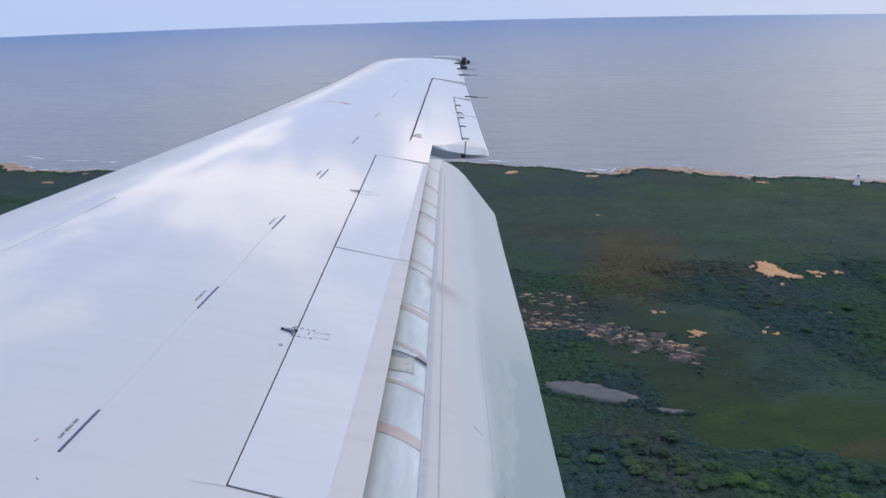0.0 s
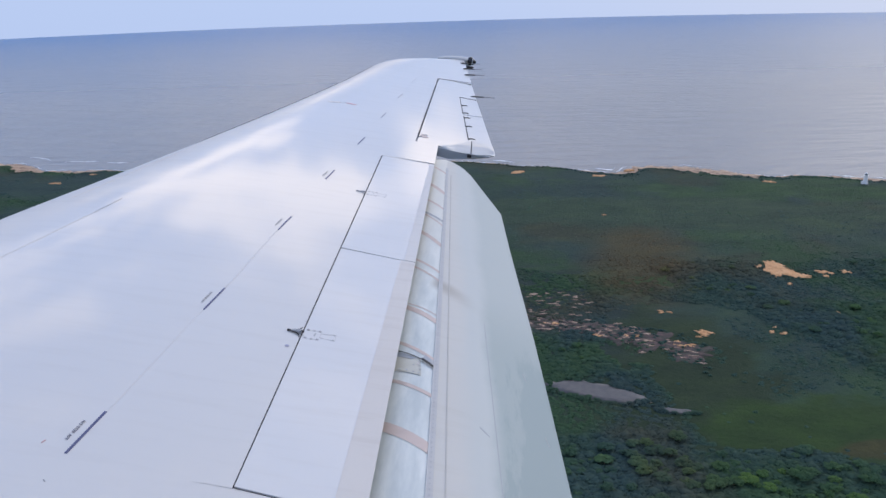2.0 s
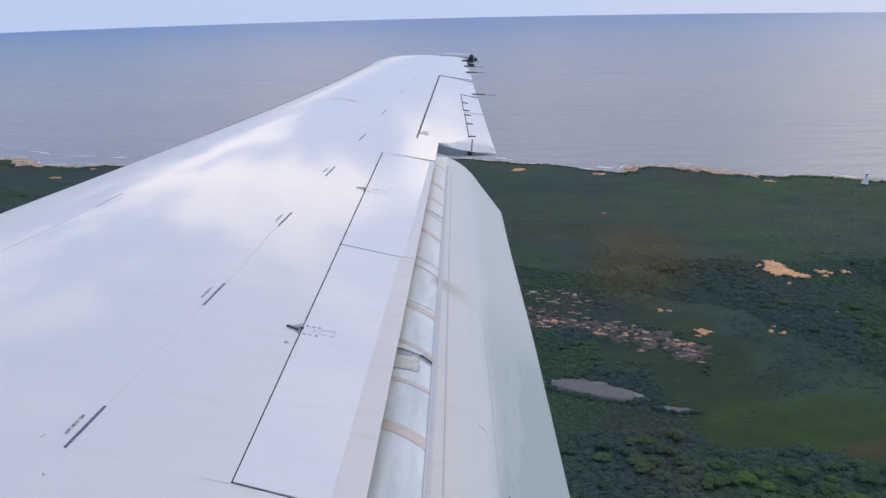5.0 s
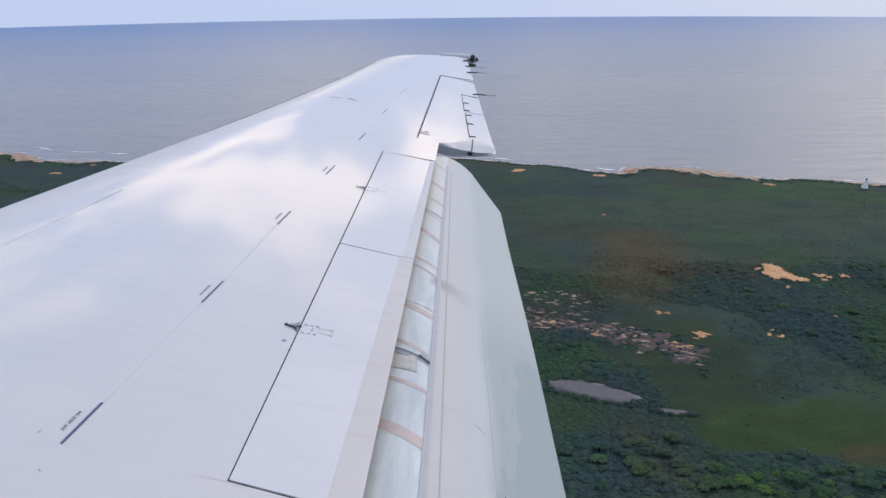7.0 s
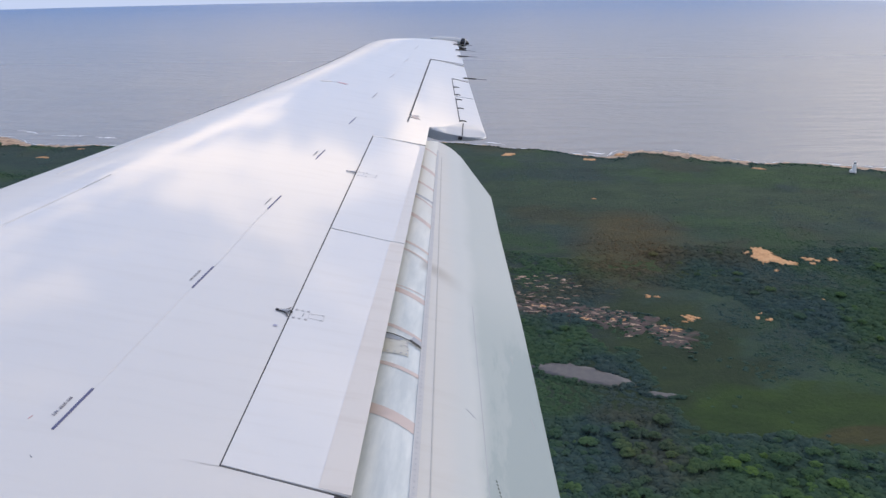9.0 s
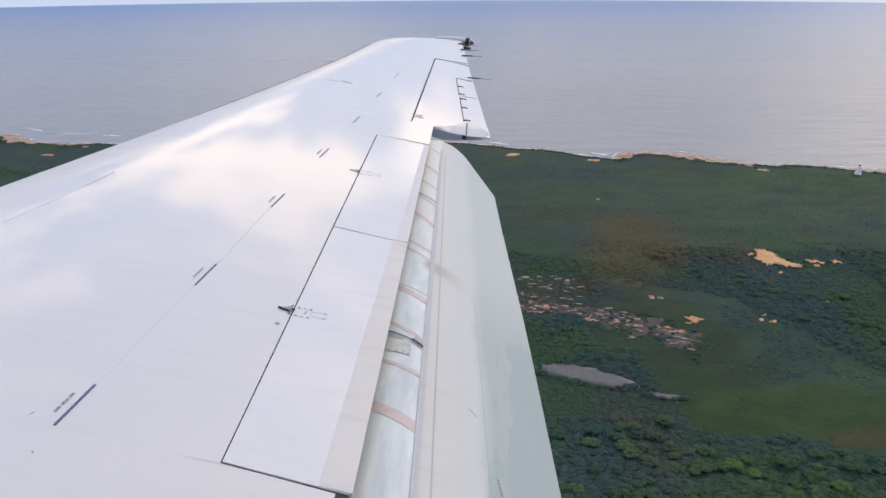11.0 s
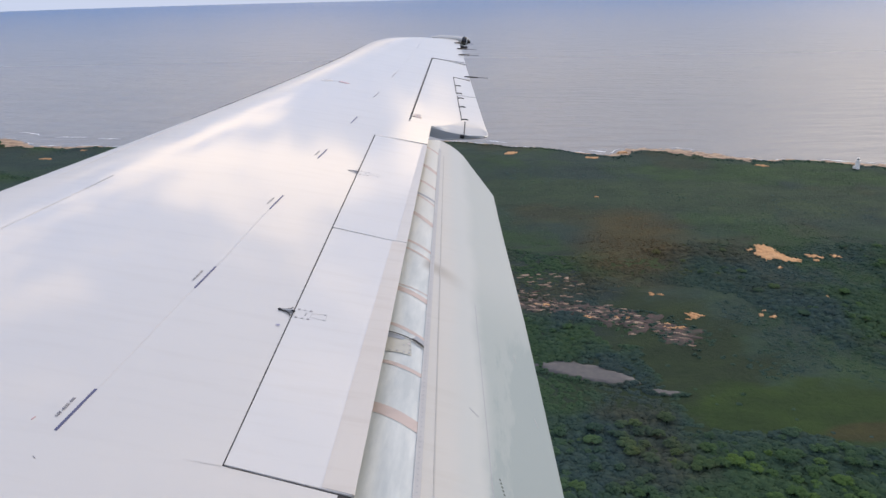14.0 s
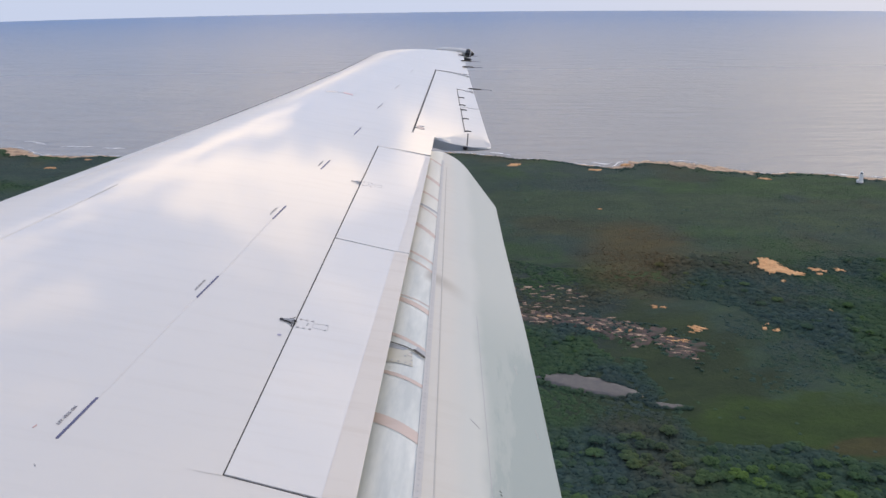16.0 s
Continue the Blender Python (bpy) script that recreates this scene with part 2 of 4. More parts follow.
def loft(sections, closed=True, caps=True, bm=None):
    """A skin over rings of equal length."""
    bm = bm or bmesh.new()
    rings = [[bm.verts.new(p) for p in s] for s in sections]
    n = len(rings[0])
    for a, b in zip(rings, rings[1:]):
        for i in range(n if closed else n - 1):
            j = (i + 1) % n
            bm.faces.new((a[i], a[j], b[j], b[i]))
    if closed and caps:
        bm.faces.new(rings[0])
        bm.faces.new(rings[-1][::-1])
    bmesh.ops.recalc_face_normals(bm, faces=bm.faces)
    return bm


def tube(points, radii, sides=8):
    rings = []
    for i, p in enumerate(points):
        p = Vector(p)
        d = Vector(points[min(i + 1, len(points) - 1)]) - Vector(points[max(i - 1, 0)])
        q = d.to_track_quat('Z', 'Y')
        rings.append([p + q @ Vector((math.cos(a) * radii[i], math.sin(a) * radii[i], 0))
                      for a in (2 * math.pi * k / sides for k in range(sides))])
    return loft(rings)


# ---------------------------------------------------------------- the wing
# Local axes of the wing: x aft, y outboard, z up off the skin; the corner of the inboard spoiler is the origin.
WING = Matrix(((0.9805, 0.0477, 0.1907, -0.807),
               (-0.0383, 0.9980, -0.0521, 2.680),
               (-0.1929, 0.0437, 0.9803, 198.259),
               (0, 0, 0, 1)))
wing = new("aircraft_wing")
wing.matrix_world = WING
tagged(wing, "white-painted jet airliner wing with flap partly extended, high over a coast", "aircraft wing")
ROOT, TIP = -3.3, 12.34


def flex(y):
    return 0.0009 * max(0.0, y - 4.0) ** 2


def lead(y):
    x = -2.70 + 0.168 * y + 0.15 * math.sin(math.pi * min(1.0, max(0.0, (y - 2.6) / 11.2)))
    x += 0.05 * min(1.0, max(0.0, (y - 6.5) / 2.5))
    if y > 9.9:
        x += 1.42 * ((y - 9.9) / 2.5) ** 4.0
    return x


def trail(y):
    return 1.075 - 0.0696 * (y - 6.3)


def drop(y):
    return 0.30 - 0.014 * max(0.0, y) if y < 11.3 else 0.142 - 0.09 * (y - 11.3) / 1.04


def top(x, y):
    """Height of the upper skin."""
    z = flex(y)
    back = -0.1 if y < 11.3 else -0.1 + 0.66 * (y - 11.3) / 1.04
    if x < back and lead(y) < back:
        s = min(1.0, (x - back) / (lead(y) - back))
        p = 2.5 + 0.25 * max(0.0, y - 6.5)
        z -= drop(y) * (1 - max(0.0, 1 - s ** p) ** (1 / p))
    return z


def under(x, y):
    """Height of the lower skin."""
    xl = lead(y)
    s = min(1.0, max(0.0, (x - xl) / (trail(y) - xl)))
    deep = 0.36 - 0.02 * max(0.0, y)
    zl = flex(y) - drop(y)
    return min(zl - deep * math.sqrt(max(0.0, min(1.0, s * 2.4))) * (1 - s) * 1.1 + s * drop(y) * 0.9, top(x, y) - 0.012)


def skin_segment(bm, y0, y1, aft, steps, skew=0.0):
    """A closed stretch of wing box whose rear edge runs along aft(y)."""
    secs = []
    ts = [1 - (1 - k / 26) ** 1.0 for k in range(27)]
    for k in range(steps + 1):
        y = y0 + (y1 - y0) * k / steps
        xl, xa = lead(y), aft(y)
        xs = [xa] if xa > 0.001 else []
        if xl > -0.9 and y > 10:
            n = 30
            xs = [xa + (xl - xa) * math.sin(q / (n - 1) * math.pi / 2) for q in range(n)]
            secs.append([(x, y, top(x, y)) for x in xs] + [(x, y, under(x, y)) for x in reversed(xs[:-1])])
            continue
        fwd = [-0.003 + (xl + 0.003) * math.sin(t * math.pi / 2) for t in ts]
        if xa > 0.001:
            xs += [xa * 0.66, xa * 0.33]
        else:
            xs += [-0.0006, -0.0012, -0.0018]
        xs += fwd
        ye = lambda x: y - (skew * max(0.0, x) if k == steps else 0.0)
        secs.append([(x, ye(x), top(x, y)) for x in xs] + [(x, ye(x), under(x, y)) for x in reversed(xs[:-1])])
    loft(secs, bm=bm)


bm = bmesh.new()
skin_segment(bm, ROOT, -0.006, lambda y: 0.44, 8, 0.125)
skin_segment(bm, -0.006, 5.13, lambda y: -0.003, 14)
skin_segment(bm, 5.13, 5.9, lambda y: 0.5, 3)
skin_segment(bm, 5.9, 10.0, lambda y: 0.262 + 0.0099 * (y - 6.29), 12)
skin_segment(bm, 10.0, TIP, lambda y: trail(y) - 0.02 * max(0, y - 11.8), 14)
bmesh.ops.remove_doubles(bm, verts=bm.verts, dist=0.0015)
part("wing_skin", bm, WHITE, wing, "glossy white painted skin reflecting clouds", 35)


# the cabin's outer wall, from which the wing grows, with the opening of one window
HULL_Y, HULL_Z = -3.931, 1.35
xs = [-8.0 + k for k in range(8)] + [0.36, 0.80] + [1.5 + k for k in range(6)]
turns = sorted([2 * math.pi * k / 40 for k in range(40) if not 0.18 < 2 * math.pi * k / 40 < 0.50] + [0.2074, 0.47])
bm = bmesh.new()
shells = [[[bm.verts.new((x, HULL_Y + r * math.cos(a), HULL_Z + r * math.sin(a))) for a in turns] for x in xs] for r in (1.70, 1.68)]
wi, wj, n = xs.index(0.36), turns.index(0.2074), len(turns)
for shell in shells:
    for i in range(len(xs) - 1):
        for j in range(n):
            if (i, j) != (wi, wj):
                q = (j + 1) % n
                bm.faces.new((shell[i][j], shell[i + 1][j], shell[i + 1][q], shell[i][q]))
corners = [(wi, wj), (wi + 1, wj), (wi + 1, wj + 1), (wi, wj + 1)]
for (i, j), (p, q) in zip(corners, corners[1:] + corners[:1]):
    bm.faces.new((shells[0][i][j], shells[0][p][q], shells[1][p][q], shells[1][i][j]))
for end in (0, -1):
    bm.faces.new(shells[0][end])
    bm.faces.new(shells[1][end])
bmesh.ops.recalc_face_normals(bm, faces=bm.faces)
hull = part("wall_fuselage", bm, WHITE, None, "", 40)
hull.matrix_world = WING
tagged(hull, "plain white curved fuselage wall with a window opening", "fuselage wall", kind="structure")


def slab(name, outline, mat, parent, label="", thick=0.03, lift=0.0, bevel=0.004, surf=top):
    """A panel that lies on the wing: its outline, thickness and softened edges."""
    m = bmesh.new()
    f = m.faces.new([m.verts.new((x, y, surf(x, y) + lift)) for x, y in outline])
    if f.normal.z < 0 or f.calc_area() and (f.normal_update() or f.normal.z < 0):
        f.normal_flip()
    ext = bmesh.ops.extrude_face_region(m, geom=[f])
    low = [v for v in ext["geom"] if isinstance(v, bmesh.types.BMVert)]
    for v in low:
        v.co.z -= thick
    bmesh.ops.recalc_face_normals(m, faces=m.faces)
    if bevel:
        rim = [e for e in m.edges if all(v not in low for v in e.verts)]
        bmesh.ops.bevel(m, geom=rim, offset=bevel, segments=2, affect='EDGES')
    return part(name, m, mat, parent, label, 40)


# spoilers: pale panels with a worn strip along the rear edge, a dark gap in front and between
for y0, y1, strip in ((-0.052, 2.570, 0.405), (2.526, 5.125, 0.455)):
    sp = slab("spoiler", [(0.002, y0 + 0.056), (0.49, y0), (0.49, y1 - 0.052), (0.002, y1 - 0.002)], SPOILER, wing,
              "pale painted spoiler panel", 0.035, 0.0, 0.0015)
    m = bmesh.new()
    loft([[(strip - 0.03, y0 + 0.02, 0.0015), (0.5, y0 + 0.004, 0.0035), (0.5, y0 + 0.004, -0.03), (strip - 0.03, y0 + 0.02, -0.02)],
          [(strip, y1 - 0.045, 0.0015), (0.5, y1 - 0.05, 0.0035), (0.5, y1 - 0.05, -0.03), (strip, y1 - 0.045, -0.02)]], bm=m)
    part("wear_strip", m, BEIGE if y0 < 1 else PALE, sp, "worn beige rear edge strip" if y0 < 1 else "faintly worn rear edge strip")
# dark sealing strips down in the gaps
for pts in ([(-0.012, -0.01), (0.012, -0.01), (0.012, 5.12), (-0.012, 5.12)],
            [(-0.004, -0.02), (0.49, -0.09), (0.49, -0.02), (-0.004, 0.02)],
            [(0.0, 2.55), (0.49, 2.50), (0.49, 2.545), (0.0, 2.595)]):
    slab("gap_seal", pts, SEAL, wing, "", 0.02, -0.006, 0)
slab("joint_cover", [(-0.006, 5.112), (0.492, 5.066), (0.492, 5.088), (-0.006, 5.134)], PALE, wing, "thin grey joint strip", 0.02, 0.001, 0)
m = bmesh.new()
loft([[(-0.0022, 0.0, 0.001), (0.001, 0.0, 0.001), (0.001, 0.0, -0.01), (-0.0022, 0.0, -0.01)],
      [(-0.006, 5.11, 0.0035), (0.002, 5.11, 0.0035), (0.002, 5.11, -0.01), (-0.006, 5.11, -0.01)]], bm=m)
part("hinge_seal", m, SEAL, wing, "black seal along the spoiler hinge line")


# flap: nose under the spoilers, ridge with rivet strip, then a long slope to the rear edge
def ridge(y):
    return 0.716 - 0.0193 * y


def flap_z(x, y):
    r = ridge(y)
    if x < r:
        return -0.045 - 0.075 * ((r - x) / 0.25) ** 2
    return -0.045 - 0.10 * (x - r) - 0.06 * max(0.0, x - r - 0.26) - 0.10 * (x - r) ** 2


FLAP_REAR = [(-4.0, 1.60), (0.5, 1.368), (1.42, 1.322), (2.0, 1.291), (2.66, 1.247), (3.49, 1.191), (4.33, 1.144), (4.9, 0.955), (5.2, 0.862), (5.36, 0.79), (5.45, 0.73), (5.5, 0.67), (5.53, 0.617)]


def lerp_table(table, x):
    for (x0, y0), (x1, y1) in zip(table, table[1:]):
        if x <= x1:
            f = (x - x0) / (x1 - x0)
            return y0 + (y1 - y0) * f
    return table[-1][1]


def flap_te(y):
    return lerp_table(FLAP_REAR, y)


secs = []
ys = [-3.3, -2.2, -1.2] + [k * 0.25 for k in range(18)] + [4.33, 4.45, 4.6, 4.75, 4.9, 5.05, 5.2, 5.3, 5.36, 5.41, 5.45, 5.475, 5.5, 5.515, 5.53]
for y in ys:
    te = max(0.6, flap_te(y))
    xs = [0.42 + (te - 0.42) * k / 22 for k in range(23)]
    secs.append([(x, y, flap_z(x, y)) for x in xs] +
                [(x, y, flap_z(x, y) - 0.014 - 0.10 * abs(math.sin(math.pi * (te - x) / (te - 0.42))) ** 0.8) for x in reversed(xs)])
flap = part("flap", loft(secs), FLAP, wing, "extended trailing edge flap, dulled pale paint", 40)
# joint line and rivet strip along the ridge
m = bmesh.new()
loft([[(ridge(y) + o, y, flap_z(ridge(y) + o, y) + h) for o, h in ((0.0, 0.004), (0.032 - 0.002 * y, 0.004), (0.032 - 0.002 * y, -0.01), (0.0, -0.01))] for y in (-3.2, 0.0, 2.7, 5.2)], bm=m)
strip = part("rivet_strip", m, STRIP, flap, "grey strip dotted with rivets")
m = bmesh.new()
for k in range(150):
    y = -0.4 + k * 0.037
    bmesh.ops.create_circle(m, cap_ends=True, segments=6, radius=0.0045,
                            matrix=Matrix.Translation((ridge(y) + 0.016 - 0.001 * y, y, flap_z(ridge(y), y) + 0.0062)))
tagged(part("rivets", m, GREY, strip), kind="stuff")
m = bmesh.new()
loft([[(0.802 - 0.0265 * y + o, y, flap_z(0.802 - 0.0265 * y, y) + h) for o, h in ((-0.003, 0.003), (0.003, 0.003), (0.003, -0.01), (-0.003, -0.01))] for y in (-3.2, 0.0, 2.7, 5.0)], bm=m)
part("skin_joint", m, SOFT, flap)


def flap_patch(name, a, b, c, d, mat, parent, label="", lift=0.0014):
    """A patch on the flap's nose between four corners, following its curve."""
    secs = []
    for k in range(9):
        f = k / 8
        row = []
        for q in range(3):
            g = q / 2
            x = (a[0] * (1 - f) + b[0] * f) * (1 - g) + (d[0] * (1 - f) + c[0] * f) * g
            y = (a[1] * (1 - f) + b[1] * f) * (1 - g) + (d[1] * (1 - f) + c[1] * f) * g
            row.append((x, y, flap_z(x, y) + lift))
        secs.append(row)
    m = loft(secs, closed=False)
    for f in m.faces:
        if f.normal.z < 0:
            f.normal_flip()
    return part(name, m, mat, parent, label, 60)


def rub_mark(xa, ya, xb, yb, width, mat=PINK, label="pinkish brown rubbed band"):
    """A band rubbed across the flap's nose, from under the spoiler to the rivet strip."""
    g = (yb - ya) / (xb - xa)
    x0, x1 = 0.45, ridge(yb)
    y0, y1 = ya + g * (x0 - xa), ya + g * (x1 - xa)
    h = width / 2
    return flap_patch("rub_mark", (x0, y0 - h), (x1, y1 - h), (x1, y1 + h), (x0, y0 + h), mat, flap, label)


for xa, ya, xb, yb, w in ((0.515, 5.216, 0.617, 5.011, 0.045), (0.517, 4.602, 0.63, 4.357, 0.085), (0.504, 4.162, 0.639, 3.919, 0.045), (0.525, 3.732, 0.645, 3.501, 0.03),
                          (0.513, 3.328, 0.654, 3.058, 0.075), (0.517, 2.759, 0.668, 2.538, 0.035), (0.516, 2.623, 0.671, 2.393, 0.03), (0.51, 1.985, 0.69, 1.775, 0.062),
                          (0.51, 2.045, 0.69, 1.86, 0.012), (0.507, 1.525, 0.685, 1.327, 0.036), (0.51, 1.109, 0.694, 0.959, 0.034), (0.513, 0.69, 0.705, 0.519, 0.084), (0.513, -0.12, 0.72, -0.27, 0.085)):
    rub_mark(xa, ya, xb, yb, w)
rub_mark(0.512, 3.814, 0.645, 3.598, 0.04, GREY, "dark grey rubbed band")
plate = flap_patch("access_plate", (0.47, 1.235), (0.636, 1.139), (0.621, 1.307), (0.47, 1.455), CREAM, flap, "riveted cream access plate", 0.003)
# the shadow along the plate, laid on as a grey-blue patch
flap_patch("painted_shade", (0.47, 1.39), (0.575, 1.315), (0.60, 1.325), (0.47, 1.452), CLOSE, plate, "grey-blue patch painted as shade along the plate", 0.0045)
flap_patch("cable", (0.47, 1.448), (0.622, 1.304), (0.625, 1.312), (0.47, 1.458), SEAL, flap, "thin dark cable", 0.008)
flap_patch("bracket", (0.622, 1.30), (ridge(1.24), 1.222), (ridge(1.24), 1.245), (0.63, 1.318), SEAL, flap, "dark bracket", 0.010)
flap_patch("bracket", (0.634, 1.318), (ridge(1.28), 1.252), (ridge(1.28), 1.30), (0.645, 1.352), GREY, flap, "grey bracket", 0.007)
m = bmesh.new()
for x, y in ((0.525, 1.222), (0.56, 1.20), (0.595, 1.18), (0.622, 1.165), (0.627, 1.20), (0.622, 1.24), (0.618, 1.28), (0.59, 1.25)):
    bmesh.ops.create_circle(m, cap_ends=True, segments=6, radius=0.006, matrix=Matrix.Translation((x, y, flap_z(x, y) + 0.006)))
tagged(part("screws", m, GREY, plate), kind="stuff")
m = bmesh.new()
bmesh.ops.create_circle(m, cap_ends=True, segments=8, radius=0.009, matrix=Matrix.Translation((0.612, 1.262, flap_z(0.612, 1.262) + 0.0055)))
part("stain", m, BEIGE, plate, "small rusty stain")


# aileron with its tabs, and the thick closing face at its inboard end
CAP_ARC = [(0.5, 5.875), (0.577, 5.90), (0.64, 6.0), (0.7, 6.133), (0.807, 6.30), (0.931, 6.374), (1.0, 6.31), (1.054, 6.184), (1.089, 5.985), (1.2, 5.9)]


def ail_dip(x, y):
    """How far the skin rolls down towards the aileron's inboard end."""
    arc = lerp_table(CAP_ARC, x)
    return 0.03 * min(1.2, max(0.0, (arc - y) / max(0.02, arc - 5.87))) ** 2 if y < arc else 0.0


def ail_z(x, y):
    return flex(y) - 0.015 * max(0.0, (x - 0.28) / (trail(y) - 0.28)) ** 2 - ail_dip(x, y)


def swept(x, y):
    """The inboard end curves outboard towards the rear edge."""
    return y + 0.125 * max(0.0, (x - 0.8) / 0.3) ** 2 * min(1.0, max(0.0, (6.35 - y) / 0.45))


def ail_sec(y, x0, te, fat):
    xs = [x0 + (te - x0) * k / 20 for k in range(21)]
    thin = 0.004 if y < 6.4 else 0.012
    return [(x, swept(x, y), ail_z(x, y)) for x in xs] + [(x, swept(x, y), ail_z(x, y) - thin - fat * math.sin(math.pi * min(1.0, 0.1 * (y > 6.4) + 0.9 * (te - x) / (te - x0)) * 0.62)) for x in reversed(xs)]


secs = [ail_sec(y, 0.281 + 0.0099 * (y - 6.29), trail(y), 0.085 - 0.0035 * max(0.0, y - 5.9))
        for y in [5.88 + 0.05 * q for q in range(11)] + [6.43 + 3.56 * q / 9 for q in range(10)]]
aileron = part("aileron", loft(secs), WHITE, wing, "white aileron", 35)
slab("gap_seal", [(0.262, 6.29), (0.276, 6.29), (0.312, 9.99), (0.299, 9.99)], SEAL, wing, "", 0.02, 0.003, 0)
slab("gap_seal", [(0.30, 9.985), (trail(10.1), 10.085), (trail(10.1), 10.105), (0.30, 10.008)], SEAL, wing, "", 0.02, 0.003, 0)
# rounded end cap of the aileron over its closing face, shade put into both greys
secs = []
for k in range(19):
    x = 0.545 + 0.54 * k / 18
    arc = max(lerp_table(CAP_ARC, x), 5.885)
    ends = [5.872 + (arc - 5.872) * q / 8 for q in range(9)]
    secs.append([(x, swept(x, y), ail_z(x, y) + 0.0025) for y in ends])
m = loft(secs, closed=False)
for f in m.faces:
    if f.normal.z < 0:
        f.normal_flip()
part("end_fairing", m, CAP, aileron, "rounded end cap, its shade painted pale grey", 60)
part("cap_joint", tube([(0.848, y, ail_z(0.848, y) + 0.003) for y in (6.33, 6.2, 6.05, 5.95, 5.875)], [0.006] * 5, 6), SEAL, aileron)
m = bmesh.new()
loft([[(0.45, y, -0.012), (0.60, y, -0.022), (0.75, y, -0.034), (0.90, y, -0.03), (1.05, y, -0.022), (0.885, y, -0.062), (0.744, y, -0.10), (0.63, y, -0.116), (0.50, y, -0.105)] for y in (5.868, 5.89)], bm=m)
part("closing_face", m, CLOSE, aileron, "closing face, its shade painted grey")
bm = bmesh.new()
bmesh.ops.create_cube(bm, size=1, matrix=Matrix.Translation((0.832, 5.845, -0.042)) @ Matrix.Diagonal((0.044, 0.04, 0.036, 1)))
bmesh.ops.bevel(bm, geom=bm.edges[:], offset=0.006, segments=1, affect='EDGES')
part("hinge_bracket", bm, SEAL, aileron, "dark hinge bracket")
part("actuator_rod", tube([(0.80, 5.85, -0.024), (0.90, 5.85, -0.026), (1.06, 5.90, -0.012)], [0.006, 0.007, 0.004], 7), GREY, aileron, "thin metal rod")
part("actuator_rod", tube([(0.64, 5.85, -0.105), (0.80, 5.85, -0.075), (1.0, 5.87, -0.026)], [0.006, 0.006, 0.004], 7), GREY, aileron, "thin metal rod")


def line_on(name, a, b, width, mat, parent, lift=0.003, surf=None):
    """A thin raised line between two places on the skin."""
    a, b = Vector(a), Vector(b)
    side = Vector((-(b - a).y, (b - a).x)).normalized() * width / 2
    surf = surf or top
    secs = []
    for k in range(5):
        p = a.lerp(b, k / 4)
        z = surf(p.x, p.y)
        l, r = p - side, p + side
        secs.append([(l.x, l.y, z + lift), (r.x, r.y, z + lift), (r.x, r.y, z - 0.004), (l.x, l.y, z - 0.004)])
    return part(name, loft(secs), mat, parent)


line_on("tab_gap", (0.812, 6.385), (0.738, 7.62), 0.010, SEAL, aileron, surf=ail_z)
line_on("tab_gap", (0.722, 7.82), (0.661, 8.83), 0.010, SEAL, aileron, surf=ail_z)
line_on("tab_gap", (0.661, 8.83), (trail(8.83) - 0.01, 8.83), 0.016, SEAL, aileron, surf=ail_z)
line_on("tab_gap", (0.735, 7.70), (trail(7.78) - 0.01, 7.786), 0.020, GREY, aileron, surf=ail_z)
for x, y in ((0.811, 6.425), (0.774, 7.045), (0.747, 7.52), (0.724, 7.79), (0.699, 8.26)):
    for (xa, ya), (xb, yb) in (((0.0, 0.0), (0.03, 0.05)), ((0.03, 0.05), (0.072, 0.045))):
        tagged(line_on("tab_hinge", (x + xa, y + ya), (x + xb, y + yb), 0.022, SEAL, aileron, 0.006, ail_z), "small dark curved tab hinge")
# small square bracket at the corner of the aileron
line_on("bracket_line", (0.266, 6.02), (0.270, 6.24), 0.010, SEAL, wing)
line_on("bracket_line", (0.270, 6.14), (0.31, 6.14), 0.018, SEAL, wing)
line_on("bracket_plate", (0.305, 6.17), (0.365, 6.19), 0.13, PINK, wing)
line_on("bracket_line", (0.305, 6.245), (0.365, 6.262), 0.012, GREY, wing, 0.004)
line_on("bracket_line", (0.335, 6.18), (0.335, 6.245), 0.010, GREY, wing, 0.004)

# wing tip: rounded cap, dark lamp, discharge wicks
m = tube([(0.20, 12.26, flex(12.3) - 0.035), (0.34, 12.30, flex(12.3) - 0.018), (0.50, 12.33, flex(12.3) - 0.008), (0.62, 12.345, flex(12.3) - 0.001), (0.74, 12.35, flex(12.3))], [0.012, 0.04, 0.052, 0.056, 0.05], 14)
part("tip_fairing", m, WHITE, wing, "white tip fairing", 60)
m = tube([(0.715, 12.35, flex(12.3)), (0.745, 12.35, flex(12.3) - 0.004), (0.785, 12.345, flex(12.3) - 0.008), (0.825, 12.345, flex(12.3) - 0.01), (0.875, 12.345, flex(12.3) - 0.008)], [0.05, 0.072, 0.072, 0.05, 0.012], 14)
part("tip_lamp", m, LAMP, wing, "dark glass position lamp at the wing tip", 60)
part("lamp_ring", tube([(0.795, 12.345, flex(12.3) - 0.008), (0.815, 12.345, flex(12.3) - 0.009)], [0.0705, 0.0605], 14), GREY, wing, "thin pale ring round the lamp", 60)
part("tip_skid", tube([(0.70, 12.20, flex(12.2) - 0.09), (0.78, 12.22, flex(12.2) - 0.10), (0.84, 12.24, flex(12.2) - 0.085)], [0.02, 0.028, 0.01], 8), SEAL, wing, "small dark fitting under the tip", 60)
